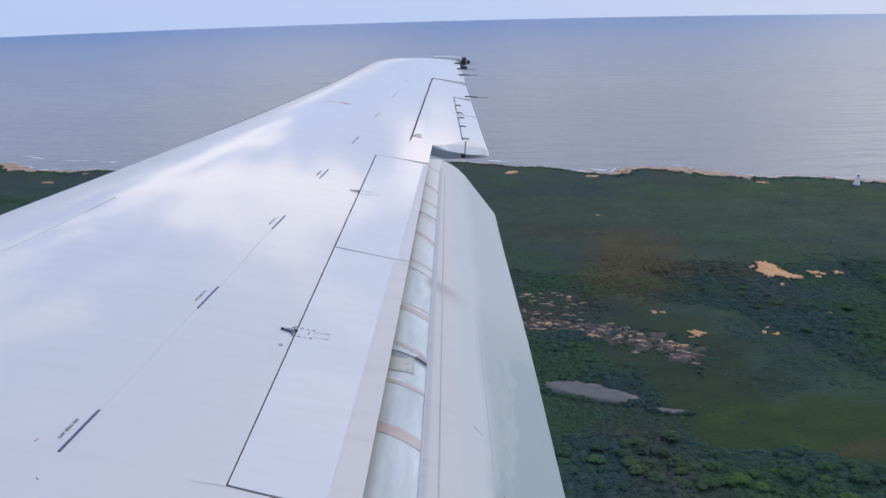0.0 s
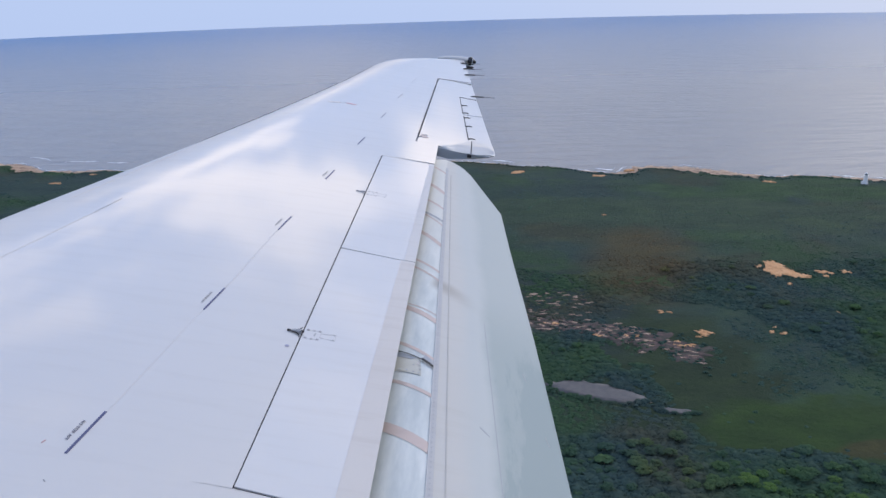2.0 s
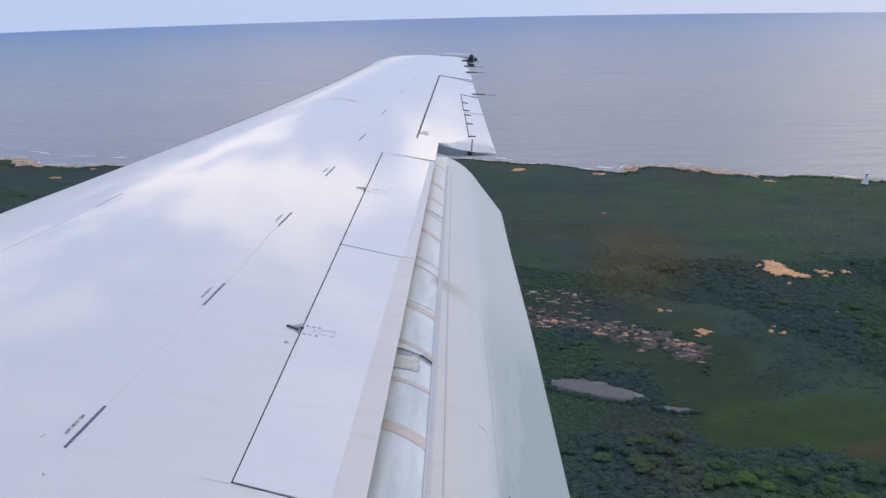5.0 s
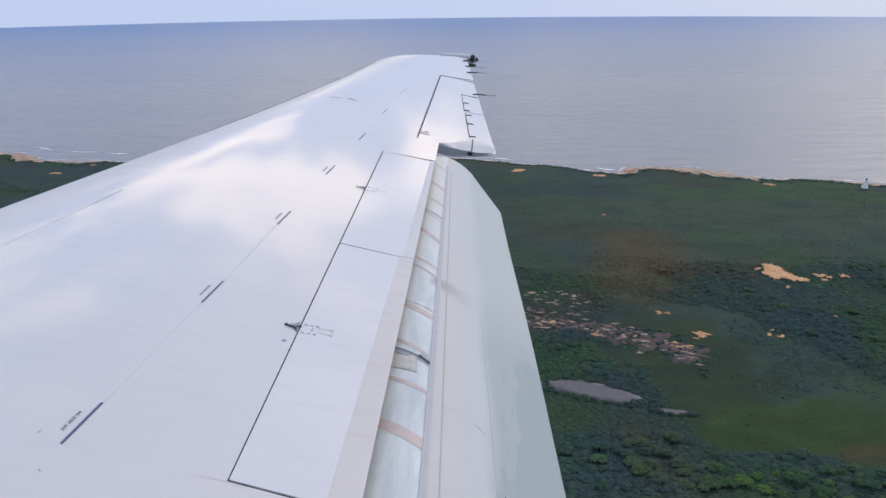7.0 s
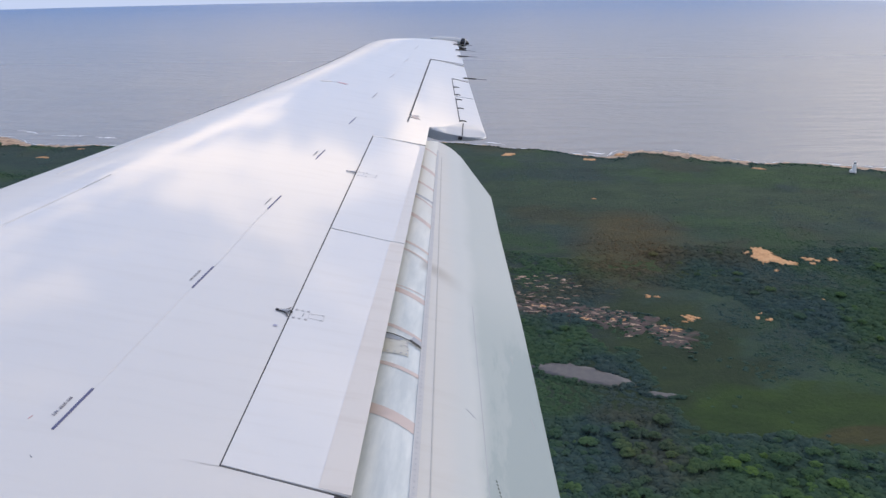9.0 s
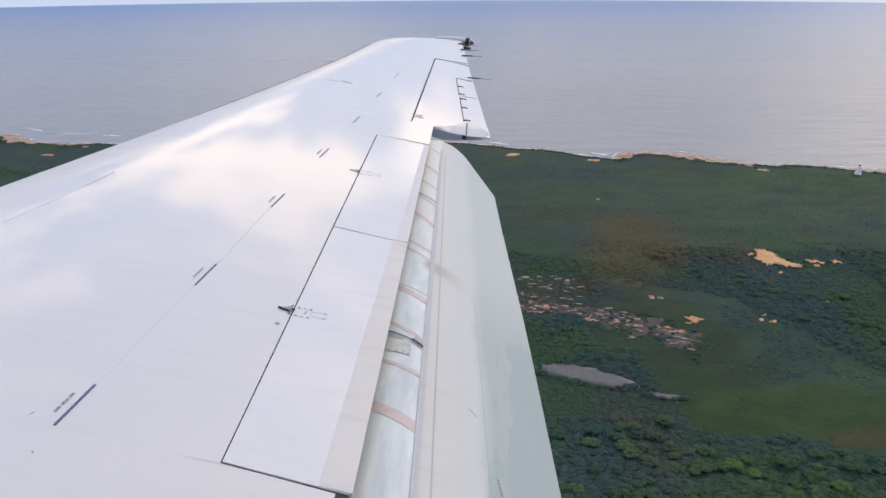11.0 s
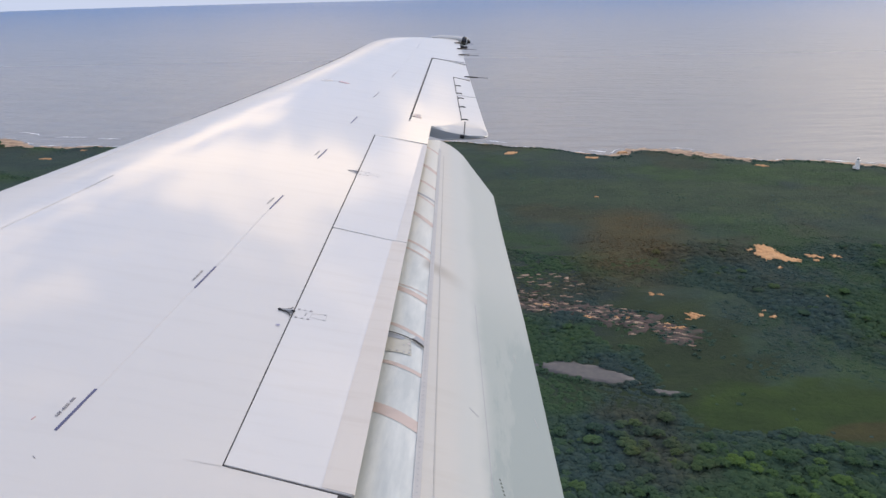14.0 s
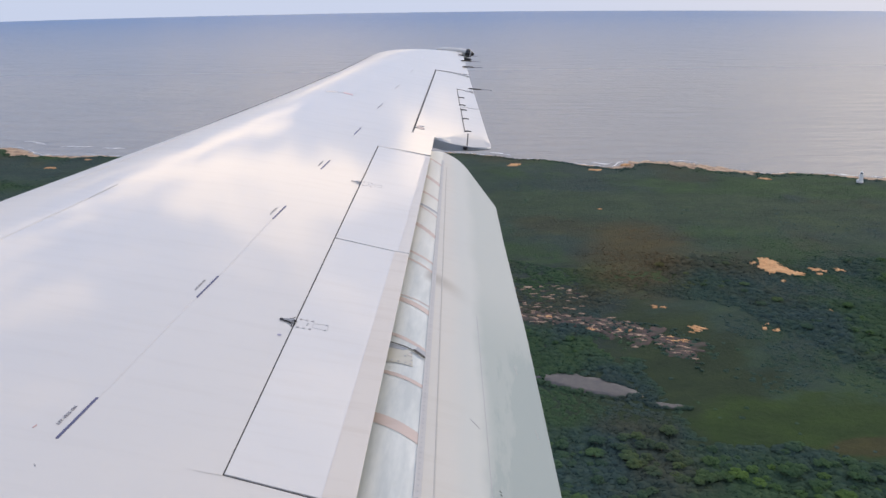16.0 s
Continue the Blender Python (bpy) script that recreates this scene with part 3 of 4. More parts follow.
for xa, ya, xb, yb in ((0.60, 11.84, 0.933, 12.124), (0.655, 11.295, 0.983, 11.563), (0.695, 10.71, 1.02, 11.027), (0.81, 8.945, 1.145, 9.197)):
    at = lambda f: (xa + (xb - xa) * f, ya + (yb - ya) * f, flex(ya) * (1 - f) + flex(yb) * f + 0.01 * (1 - f))
    rod = part("static_wick", tube([at(0), at(0.1), at(0.5), at(0.56)], [0.005, 0.010, 0.009, 0.005], 7), SEAL, wing, "thin black static wick")
    part("wick_tail", tube([at(0.54), at(1.0)], [0.006, 0.004], 5), INK_MID, rod, "thin frayed tail")

# dark strip round the leading edge
secs = []
for k in range(33):
    y = 4.4 + 6.0 * k / 32
    xl, zl = lead(y), flex(y) - drop(y)
    secs.append([(xl + o, y, top(xl + o, y) + 0.004) for o in (0.06 * min(1.0, 0.25 + k / 12), 0.04 * min(1.0, 0.25 + k / 12), 0.02, 0.01, 0.004)] + [(xl - 0.006, y, zl), (xl + 0.03, y, zl - 0.09)])
part("leading_edge_strip", loft(secs, closed=False), SEAL, wing, "black strip along the leading edge", 60)

# markings: walkway dashes with lettering, service marks, joints
def lettering(text, m, size, mat, parent):
    cu = bpy.data.curves.new("lettering", 'FONT')
    cu.space_character, cu.space_word = 1.2, 1.45
    cu.body, cu.size, cu.align_x, cu.align_y, cu.extrude = text, size, 'CENTER', 'CENTER', 0.0008
    tmp = new("lettering_curve", cu)
    me = bpy.data.meshes.new_from_object(tmp.evaluated_get(bpy.context.evaluated_depsgraph_get()))
    bpy.data.objects.remove(tmp)
    bpy.data.curves.remove(cu)
    me.materials.clear()
    me.materials.append(mat)
    ob = new("lettering", me)
    ob.parent = parent
    ob.matrix_basis = m
    return ob


DASH = (-0.628, -0.525, -0.435, -0.345, -0.257, -0.181, -0.104, -0.02, 0.045)
for i, x in enumerate(DASH):
    y = 0.19 + 1.335 * i
    ln = 0.15
    d = line_on("walkway_dash", (x - 0.012, y - ln), (x + 0.012, y + ln), 0.0102 if i < 1 else 0.009, INK if i < 5 else INK_MID if i < 6 else INK_PALE, wing)
    if i < 4:
        lettering("NO STEP AFT", Matrix.Translation((x - 0.044, y - 0.002, top(x - 0.044, y) + 0.003)) @ pose(0, 0, 0, 0, 0, -94.6), 0.0192, (INK_MID, INK_PALE, FADED, FADED)[i], wing)
# the faint line that joins the dashes
for i in range(2):
    line_on("faint_line", (DASH[i] + 0.02, 0.19 + 1.335 * i + 0.2), (DASH[i + 1] - 0.02, 0.19 + 1.335 * (i + 1) - 0.2), 0.006, FAINT, wing, 0.0006)
# spoiler actuator fairings
for y, DARK, thin in ((1.295, SEAL, 1.0), (3.865, INK_PALE, 0.5)):
    z0 = flex(y)
    lug = part("actuator_lug", tube([(-0.072, y, z0 + 0.003), (-0.045, y, z0 + 0.006), (-0.016, y - 0.004, z0 + 0.008), (-0.004, y - 0.004, z0 + 0.006)], [v * thin for v in (0.004, 0.006, 0.011, 0.014)], 8), STRIP, wing, "small pale metal actuator lug")
    part("lug_tip", tube([(-0.080, y, z0 + 0.004), (-0.074, y, z0 + 0.006), (-0.062, y - 0.001, z0 + 0.006)], [v * thin for v in (0.004, 0.0065, 0.005)], 8), DARK, lug, "dark rounded tip")
    part("lug_arm", tube([(-0.066, y + 0.004, z0 + 0.005), (-0.035, y + 0.012, z0 + 0.007), (-0.018, y + 0.026, z0 + 0.006), (-0.010, y + 0.052, z0 + 0.004)], [v * thin for v in (0.0024, 0.0026, 0.0026, 0.002)], 6), DARK, lug, "thin dark arm")
    part("lug_arm", tube([(-0.066, y - 0.005, z0 + 0.005), (-0.035, y - 0.014, z0 + 0.007), (-0.018, y - 0.028, z0 + 0.006), (-0.008, y - 0.052, z0 + 0.004)], [v * thin for v in (0.0026, 0.0032, 0.0032, 0.0026)], 6), DARK, lug, "thin dark arm")
    part("knuckle", tube([(-0.014, y - 0.012, z0 + 0.010), (-0.004, y - 0.008, z0 + 0.013), (0.008, y - 0.004, z0 + 0.008)], [v * thin for v in (0.004, 0.007, 0.004)], 7), DARK, lug, "dark hinge knuckle")
    for k in range(3):
        for q in (-0.048, 0.044):
            line_on("fastener", (0.016 + 0.031 * k, y + q), (0.029 + 0.031 * k, y + q), 0.012, INK_PALE if k != 1 else FADED, wing)
    line_on("fastener", (0.063, y - 0.014), (0.066, y + 0.016), 0.006, GREY, wing)
    for a, b in (((0.093, y - 0.022), (0.172, y - 0.034)), ((0.172, y - 0.034), (0.170, y + 0.032)), ((0.092, y + 0.02), (0.170, y + 0.032)), ((0.093, y - 0.022), (0.092, y + 0.02))):
        line_on("patch_edge", a, b, 0.0026, FADED, wing, 0.001)
    for q in (-0.03, 0.026):
        line_on("fastener", (0.158, y + q), (0.166, y + q), 0.007, GREY, wing)
    line_on("arc_mark", (-0.012, y + 0.14), (-0.001, y + 0.125), 0.003, INK_PALE, wing, 0.001)
bm = bmesh.new()
bmesh.ops.create_circle(bm, cap_ends=True, segments=14, radius=0.011, matrix=Matrix.Translation((-0.045, 1.13, 0.003)))
part("fuel_spot", bm, INK_SPOT, wing, "small grey spot")
line_on("service_mark", (-0.86, 7.2), (-0.74, 7.25), 0.06, BEIGE, wing)
line_on("service_mark", (-0.66, 7.25), (-0.55, 7.2), 0.05, RED, wing)
line_on("nick", (-0.750, 0.080), (-0.745, 0.100), 0.003, RED, wing)
line_on("nick", (-0.643, -0.122), (-0.633, -0.132), 0.0025, INK_PALE, wing)
line_on("skin_joint", (-1.645, 2.6), (-1.60, 2.95), 0.003, FADED, wing)
line_on("skin_joint", (-1.82, 1.5), (-1.645, 2.6), 0.0035, BEIGE, wing, 0.0012)
line_on("skin_joint", (-1.95, 2.9), (-1.55, 5.4), 0.005, BEIGE, wing, 0.0015)
line_on("skin_joint", (1.052, 0.02), (0.97, 1.95), 0.0036, GREY, flap, 0.001, surf=flap_z)
for xa, ya, xb, yb in ((1.19, 1.50, 1.205, 1.42), (1.275, 0.93, 1.29, 0.86)):
    line_on("scuff_mark", (xa, ya), (xb, yb), 0.004, SCUFF, flap, 0.001, flap_z)
for k in range(5):
    line_on("drip_mark", (1.075 + 0.004 * k, 0.335 - 0.022 * k), (1.079 + 0.004 * k, 0.324 - 0.022 * k), 0.006, DRIP, flap, 0.001, flap_z)
line_on("scratch", (0.94, 0.80), (0.985, 0.745), 0.005, GREY, flap, 0.001, surf=flap_z)

# ---------------------------------------------------------------- sea and land
# the waterline, and the width of bare rock between it and the scrub
COAST = [(-5000, 1700), (-1200, 1180), (-640, 1062), (-560, 1046), (-528, 1040), (-505, 1022), (-478, 990), (-434, 988), (-382, 978), (-200, 976), (13, 975), (52, 962),
         (89, 934), (124, 924), (161, 900), (186, 884), (201, 912), (228, 918), (270, 911), (301, 888), (327, 858), (342, 843), (357, 850), (393, 844),
         (422, 832), (455, 819), (560, 770), (800, 640), (1500, 300), (5000, -1500)]
BARE = [(-5000, 12), (-600, 10), (-535, 26), (-512, 46), (-490, 26), (-470, 11), (-434, 24), (-400, 9), (-60, 7), (0, 7), (124, 6), (158, 14), (182, 10), (200, 36),
        (226, 24), (250, 32), (266, 58), (288, 54), (318, 36), (335, 9), (386, 9), (411, 20), (444, 22), (520, 60), (640, 90), (800, 40), (5000, 20)]


def coast(x):
    n = noise.noise((x * 0.03, 3.1, 0)) * 4 + noise.noise((x * 0.08, 9.4, 0)) * 3 + noise.noise((x * 0.23, 1.2, 0)) * 2
    return lerp_table(COAST, x) + n


def bare(x):
    return lerp_table(BARE, x) * (1 + 0.35 * noise.noise((x * 0.09, 17.0, 0)) + 0.25 * noise.noise((x * 0.27, 4.0, 0)))


def relief(x, y):
    d = lerp_table(COAST, x) - y
    h = 4.0 + 2.4 * noise.noise((x * 0.006, y * 0.006, 0.5)) + 0.8 * noise.noise((x * 0.03, y * 0.03, 2.5))
    return h * min(1.0, 0.42 + max(0.0, d) / 140.0)


# sea
m_sea, nodes, links, b = material("sea_water", (0.10, 0.15, 0.20), 0.26)
swell = noise_node(nodes, links, 0.034, 4.0, 0.5, (0.36, 1.0, 1.0))
chop = noise_node(nodes, links, 0.16, 4.0, 0.6, (0.4, 1.0, 1.0))
patchy = noise_node(nodes, links, 0.0016, 3.0, 0.5, (0.5, 1.0, 1.0))
c = ramp_node(nodes, links, patchy.outputs["Fac"], [(0.35, (0.212, 0.220, 0.232)), (0.7, (0.252, 0.247, 0.246))])
# bluer towards the horizon: reflected sky and haze painted into the base colour
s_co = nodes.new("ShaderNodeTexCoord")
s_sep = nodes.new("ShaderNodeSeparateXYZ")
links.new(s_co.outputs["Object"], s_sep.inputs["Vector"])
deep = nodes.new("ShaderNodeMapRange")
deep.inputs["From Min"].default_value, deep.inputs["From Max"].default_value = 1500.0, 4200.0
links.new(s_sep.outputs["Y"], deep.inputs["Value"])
c_sky_tint = mix_node(nodes, links, deep.outputs["Result"], c.outputs["Color"], (0.055, 0.165, 0.35))
links.new(c_sky_tint.outputs["Color"], b.inputs["Base Color"])
choppy = nodes.new("ShaderNodeMapRange")      # wind-roughened farther out
choppy.inputs["To Min"].default_value, choppy.inputs["To Max"].default_value = 0.26, 0.36
links.new(deep.outputs["Result"], choppy.inputs["Value"])
links.new(choppy.outputs["Result"], b.inputs["Roughness"])
add = nodes.new("ShaderNodeMath")
add.operation = 'MULTIPLY_ADD'
add.inputs[1].default_value = 0.2
links.new(chop.outputs["Fac"], add.inputs[0])
links.new(swell.outputs["Fac"], add.inputs[2])
bump_node(nodes, links, add.outputs["Value"], b, 0.75, 6.0)
b.inputs["IOR"].default_value = 1.33
bm = bmesh.new()
rings = []
for r in [0, 150, 400, 700, 1000, 1400, 2000, 3000, 4000, 4950]:
    if r:
        rings.append([bm.verts.new((r * math.cos(a), r * math.sin(a), 0)) for a in (2 * math.pi * k / 128 for k in range(128))])
bm.faces.new(rings[0])
for a, bb in zip(rings, rings[1:]):
    for k in range(128):
        bm.faces.new((a[k], bb[k], bb[(k + 1) % 128], a[(k + 1) % 128]))
bmesh.ops.recalc_face_normals(bm, faces=bm.faces)
me = bpy.data.meshes.new("water")
bm.to_mesh(me)
bm.free()
if me.polygons[0].normal.z < 0:
    me.flip_normals()
me.materials.append(m_sea)
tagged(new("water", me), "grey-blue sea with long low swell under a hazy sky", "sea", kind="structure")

# land
PANE_GLOW = (144, 584, 38, 96)          # middle and half widths of the window's brown reflection, painted on the land


def country(nodes, links, dark, mid, brown, green):
    """Broad drifts of plant cover: blue-green scrub, brown heath and fresh grass."""
    geo = nodes.new("ShaderNodeNewGeometry")
    out = None
    for scale, off, lo, hi, tint in ((0.010, 0.0, 0.42, 0.62, None), (0.0085, 37.0, 0.50, 0.66, brown), (0.0095, 81.0, 0.46, 0.60, green)):
        mp = nodes.new("ShaderNodeMapping")
        mp.inputs["Location"].default_value = (off, off * 0.7, 0)
        mp.inputs["Scale"].default_value = (scale, scale * 0.8, 0.0)
        links.new(geo.outputs["Position"], mp.inputs["Vector"])
        n = nodes.new("ShaderNodeTexNoise")
        n.inputs["Scale"].default_value, n.inputs["Detail"].default_value, n.inputs["Roughness"].default_value = 1.0, 5.0, 0.6
        links.new(mp.outputs["Vector"], n.inputs["Vector"])
        rg = nodes.new("ShaderNodeMapRange")
        rg.interpolation_type = 'SMOOTHSTEP'
        rg.inputs["From Min"].default_value, rg.inputs["From Max"].default_value = lo, hi
        links.new(n.outputs["Fac"], rg.inputs["Value"])
        out = mix_node(nodes, links, rg.outputs["Result"], dark if tint is None else out.outputs["Color"], mid if tint is None else tint)
    out = mix_node(nodes, links, 1.0, out.outputs["Color"], (0.88, 0.91, 0.97), 'MULTIPLY')
    # a wide brown reflection in the window, painted into the plant colour
    rusty = mix_node(nodes, links, 1.0, brown, (1.34, 1.0, 0.86), 'MULTIPLY')
    return mix_node(nodes, links, zone_mask(nodes, links, PANE_GLOW[0], PANE_GLOW[1], PANE_GLOW[2], PANE_GLOW[3], -0.22, 0.5, 0.55), out.outputs["Color"], rusty.outputs["Color"])


def zone_mask(nodes, links, cx, cy, rx, ry, turn=0.0, ragged=0.8, soft=0.2):
    """1 inside a drift of plants or a painted tint of that place and size, fading over a ragged border."""
    geo = nodes.new("ShaderNodeNewGeometry")
    mp = nodes.new("ShaderNodeMapping")
    mp.vector_type = 'TEXTURE'
    mp.inputs["Location"].default_value = (cx, cy, 0)
    mp.inputs["Rotation"].default_value = (0, 0, turn)
    mp.inputs["Scale"].default_value = (rx, ry, 1000.0)
    links.new(geo.outputs["Position"], mp.inputs["Vector"])
    ln = nodes.new("ShaderNodeVectorMath")
    ln.operation = 'LENGTH'
    links.new(mp.outputs["Vector"], ln.inputs[0])
    nz = noise_node(nodes, links, 0.045, 5.0, 0.6, (0.6, 1.0, 1.0))
    ad = nodes.new("ShaderNodeMath")
    ad.operation = 'MULTIPLY_ADD'
    ad.inputs[1].default_value = ragged * 2
    links.new(nz.outputs["Fac"], ad.inputs[0])
    links.new(ln.outputs["Value"], ad.inputs[2])
    rg = nodes.new("ShaderNodeMapRange")
    rg.interpolation_type = 'SMOOTHSTEP'
    rg.inputs["From Min"].default_value, rg.inputs["From Max"].default_value = 0.95 + soft + ragged, 0.95 - soft + ragged
    links.new(ad.outputs["Value"], rg.inputs["Value"])
    return rg.outputs["Result"]


m_land, nodes, links, b = material("heath_ground", (0.05, 0.07, 0.03), 0.9)
mid = noise_node(nodes, links, 0.05, 6.0, 0.62, (0.55, 1.0, 1.0))
fine = noise_node(nodes, links, 0.35, 6.0, 0.7)
c1 = country(nodes, links, (0.031, 0.056, 0.048), (0.033, 0.062, 0.043), (0.046, 0.056, 0.036), (0.034, 0.070, 0.033))
tone = c1.outputs["Color"]
# fifth drift, behind the shore, has blue-grey haze mixed into its tint
for cx, cy, rx, ry, turn, tint in ((110, 400, 62, 92, 0.25, (0.025, 0.043, 0.024)), (178, 333, 62, 30, -0.1, (0.028, 0.056, 0.019)), (190, 316, 26, 9, 0.0, (0.046, 0.048, 0.024)),
                                   (150, 520, 50, 18, -0.25, (0.037, 0.058, 0.024)), (215, 700, 240, 55, -0.2, (0.036, 0.062, 0.041)),
                                   (50, 470, 60, 100, 0.0, (0.028, 0.046, 0.041))):
    tone = mix_node(nodes, links, zone_mask(nodes, links, cx, cy, rx, ry, turn), tone, tint).outputs["Color"]
c2 = ramp_node(nodes, links, mid.outputs["Fac"], [(0.28, (0.62, 0.66, 0.72)), (0.42, (0.9, 0.92, 0.94)), (0.56, (1.06, 1.06, 1.0)), (0.72, (1.42, 1.32, 1.08))])
c3 = ramp_node(nodes, links, fine.outputs["Fac"], [(0.3, (0.88, 0.88, 0.9)), (0.7, (1.1, 1.1, 1.07))])
x1 = mix_node(nodes, links, 1.0, tone, c2.outputs["Color"], 'MULTIPLY')
x2 = mix_node(nodes, links, 1.0, x1.outputs["Color"], c3.outputs["Color"], 'MULTIPLY')
links.new(x2.outputs["Color"], b.inputs["Base Color"])
b.inputs["Specular IOR Level"].default_value = 0.15
bump_node(nodes, links, fine.outputs["Fac"], b, 0.6, 1.2)

m_sand, nodes, links, b = material("orange_sand", (0.62, 0.38, 0.20), 0.9)
n1 = noise_node(nodes, links, 0.25, 5.0, 0.6)
n2 = noise_node(nodes, links, 1.6, 4.0, 0.6)
c1 = ramp_node(nodes, links, n1.outputs["Fac"], [(0.3, (0.50, 0.25, 0.11)), (0.5, (0.64, 0.34, 0.155)), (0.75, (0.70, 0.42, 0.225))])
c2 = ramp_node(nodes, links, n2.outputs["Fac"], [(0.3, (0.7, 0.7, 0.7)), (0.7, (1.15, 1.15, 1.15))])
x1 = mix_node(nodes, links, 1.0, c1.outputs["Color"], c2.outputs["Color"], 'MULTIPLY')
links.new(x1.outputs["Color"], b.inputs["Base Color"])
bump_node(nodes, links, n2.outputs["Fac"], b, 0.6, 0.3)

m_rock, nodes, links, b = material("sandstone_shelf", (0.40, 0.28, 0.20), 0.85)
n1 = noise_node(nodes, links, 0.09, 6.0, 0.65)
n2 = noise_node(nodes, links, 0.8, 5.0, 0.65)
c1 = ramp_node(nodes, links, n1.outputs["Fac"], [(0.32, (0.16, 0.11, 0.085)), (0.46, (0.42, 0.28, 0.19)), (0.60, (0.55, 0.40, 0.28)), (0.8, (0.42, 0.32, 0.26))])
c2 = ramp_node(nodes, links, n2.outputs["Fac"], [(0.3, (0.6, 0.6, 0.6)), (0.7, (1.15, 1.15, 1.15))])
x1 = mix_node(nodes, links, 1.0, c1.outputs["Color"], c2.outputs["Color"], 'MULTIPLY')
links.new(x1.outputs["Color"], b.inputs["Base Color"])
bump_node(nodes, links, n2.outputs["Fac"], b, 0.8, 0.5)


def foliage(name, dark, mid, brown, green, varied=0.0):
    m, nodes, links, b = material(name, mid, 0.75)
    geo = nodes.new("ShaderNodeNewGeometry")
    c1 = country(nodes, links, dark, mid, brown, green)
    leaf = noise_node(nodes, links, 1.4, 5.0, 0.7)
    c0 = ramp_node(nodes, links, geo.outputs["Random Per Island"], [(0.0, (0.94, 0.94, 0.95)), (0.9, (1.05, 1.05, 1.04)), (1.0, (1.15, 1.1, 1.0))])
    c2 = ramp_node(nodes, links, leaf.outputs["Fac"], [(0.3, (0.93, 0.93, 0.93)), (0.7, (1.06, 1.06, 1.05))])
    x1 = mix_node(nodes, links, 1.0, c1.outputs["Color"], c2.outputs["Color"], 'MULTIPLY')
    x2 = mix_node(nodes, links, 1.0, x1.outputs["Color"], c0.outputs["Color"], 'MULTIPLY')
    b.inputs["Specular IOR Level"].default_value = 0.05
    b.inputs["Roughness"].default_value = 0.95
    own = nodes.new("ShaderNodeObjectInfo")
    hue = ramp_node(nodes, links, own.outputs["Random"], [(0.0, (0.86, 0.88, 0.94)), (0.5, (1.0, 1.0, 1.0)), (0.85, (1.14, 1.14, 0.98)), (1.0, (1.32, 1.24, 0.92))])
    x3 = mix_node(nodes, links, varied, x2.outputs["Color"], hue.outputs["Color"], 'MULTIPLY')
    links.new(x3.outputs["Color"], b.inputs["Base Color"])
    thin = nodes.new("ShaderNodeBsdfTranslucent")          # light passes through the leaves
    links.new(x3.outputs["Color"], thin.inputs["Color"])
    both = nodes.new("ShaderNodeMixShader")
    both.inputs["Fac"].default_value = 0.28
    links.new(b.outputs["BSDF"], both.inputs[1])
    links.new(thin.outputs["BSDF"], both.inputs[2])
    links.new(both.outputs["Shader"], nodes["Material Output"].inputs["Surface"])
    return m


SCRUB = foliage("scrub_leaves", (0.062, 0.104, 0.096), (0.066, 0.112, 0.086), (0.094, 0.104, 0.074), (0.070, 0.126, 0.066))
CROWN = foliage("tree_leaves", (0.068, 0.122, 0.086), (0.078, 0.140, 0.076), (0.106, 0.136, 0.072), (0.092, 0.168, 0.062), 1.0)
m_bark = material("grey_bark", (0.16, 0.13, 0.10), 0.9)[0]


def sheet(name, xs, rows_of, mat, label, category, kind="structure"):
    """A sheet of quads: rows_of(x) gives the same number of points for each x."""
    verts, faces = [], []
    n = 0
    for x in xs:
        col = rows_of(x)
        n = len(col)
        verts += col
    for i in range(len(xs) - 1):
        for j in range(n - 1):
            k = i * n + j
            faces.append((k, k + 1, k + n + 1, k + n))
    me = bpy.data.meshes.new(name)
    me.from_pydata(verts, [], faces)
    me.update()
    if me.polygons[0].normal.z < 0:
        me.flip_normals()
    me.materials.append(mat)
    me.shade_smooth()
    return tagged(new(name, me), label, category, kind=kind)


XS = [-4900, -3500, -2400, -1700, -1200, -900] + [-760 + 6 * k for k in range(245)] + [760, 950, 1300, 1900, 2800, 4000, 4900]
XS = sorted(set(XS))
STEP = [0, 2, 5] + [9 + 7 * k for k in range(92)] + [700, 900, 1300, 1900, 2700]


def land_column(x):
    edge = coast(x) - bare(x)
    out = []
    for s in STEP:
        y = max(edge - s, -2600.0 + 0.01 * s if abs(x) < 3000 else -4000)
        z = relief(x, y) if s else relief(x, y) - 1.5
        out.append((x, y, z))
    return out


def shore_column(x):
    e, w = coast(x), bare(x)
    out = []
    for k in range(9):
        f = k / 8
        y = e - w - 3 + (w + 6) * f
        rough = 1.6 * noise.noise((x * 0.11, y * 0.15, 5)) + 0.8 * noise.noise((x * 0.35, y * 0.4, 8))
        z = (1 - f) * relief(x, e - w) + 0.9 * rough * min(1, 4 * f * (1.2 - f)) - 0.8 * f
        out.append((x, y, z if k < 8 else -1.5))
    return out


sheet("ground", XS, land_column, m_land, "dark green coastal heath on low rolling land", "ground")
sheet("rocky_shore", [-760 + 2.0 * k for k in range(760)], shore_column, m_rock, "bare orange-brown sandstone shelf along the sea", "rocky shore")

# surf along the shore
m_foam = material("sea_foam", (0.82, 0.85, 0.86), 0.8)[0]


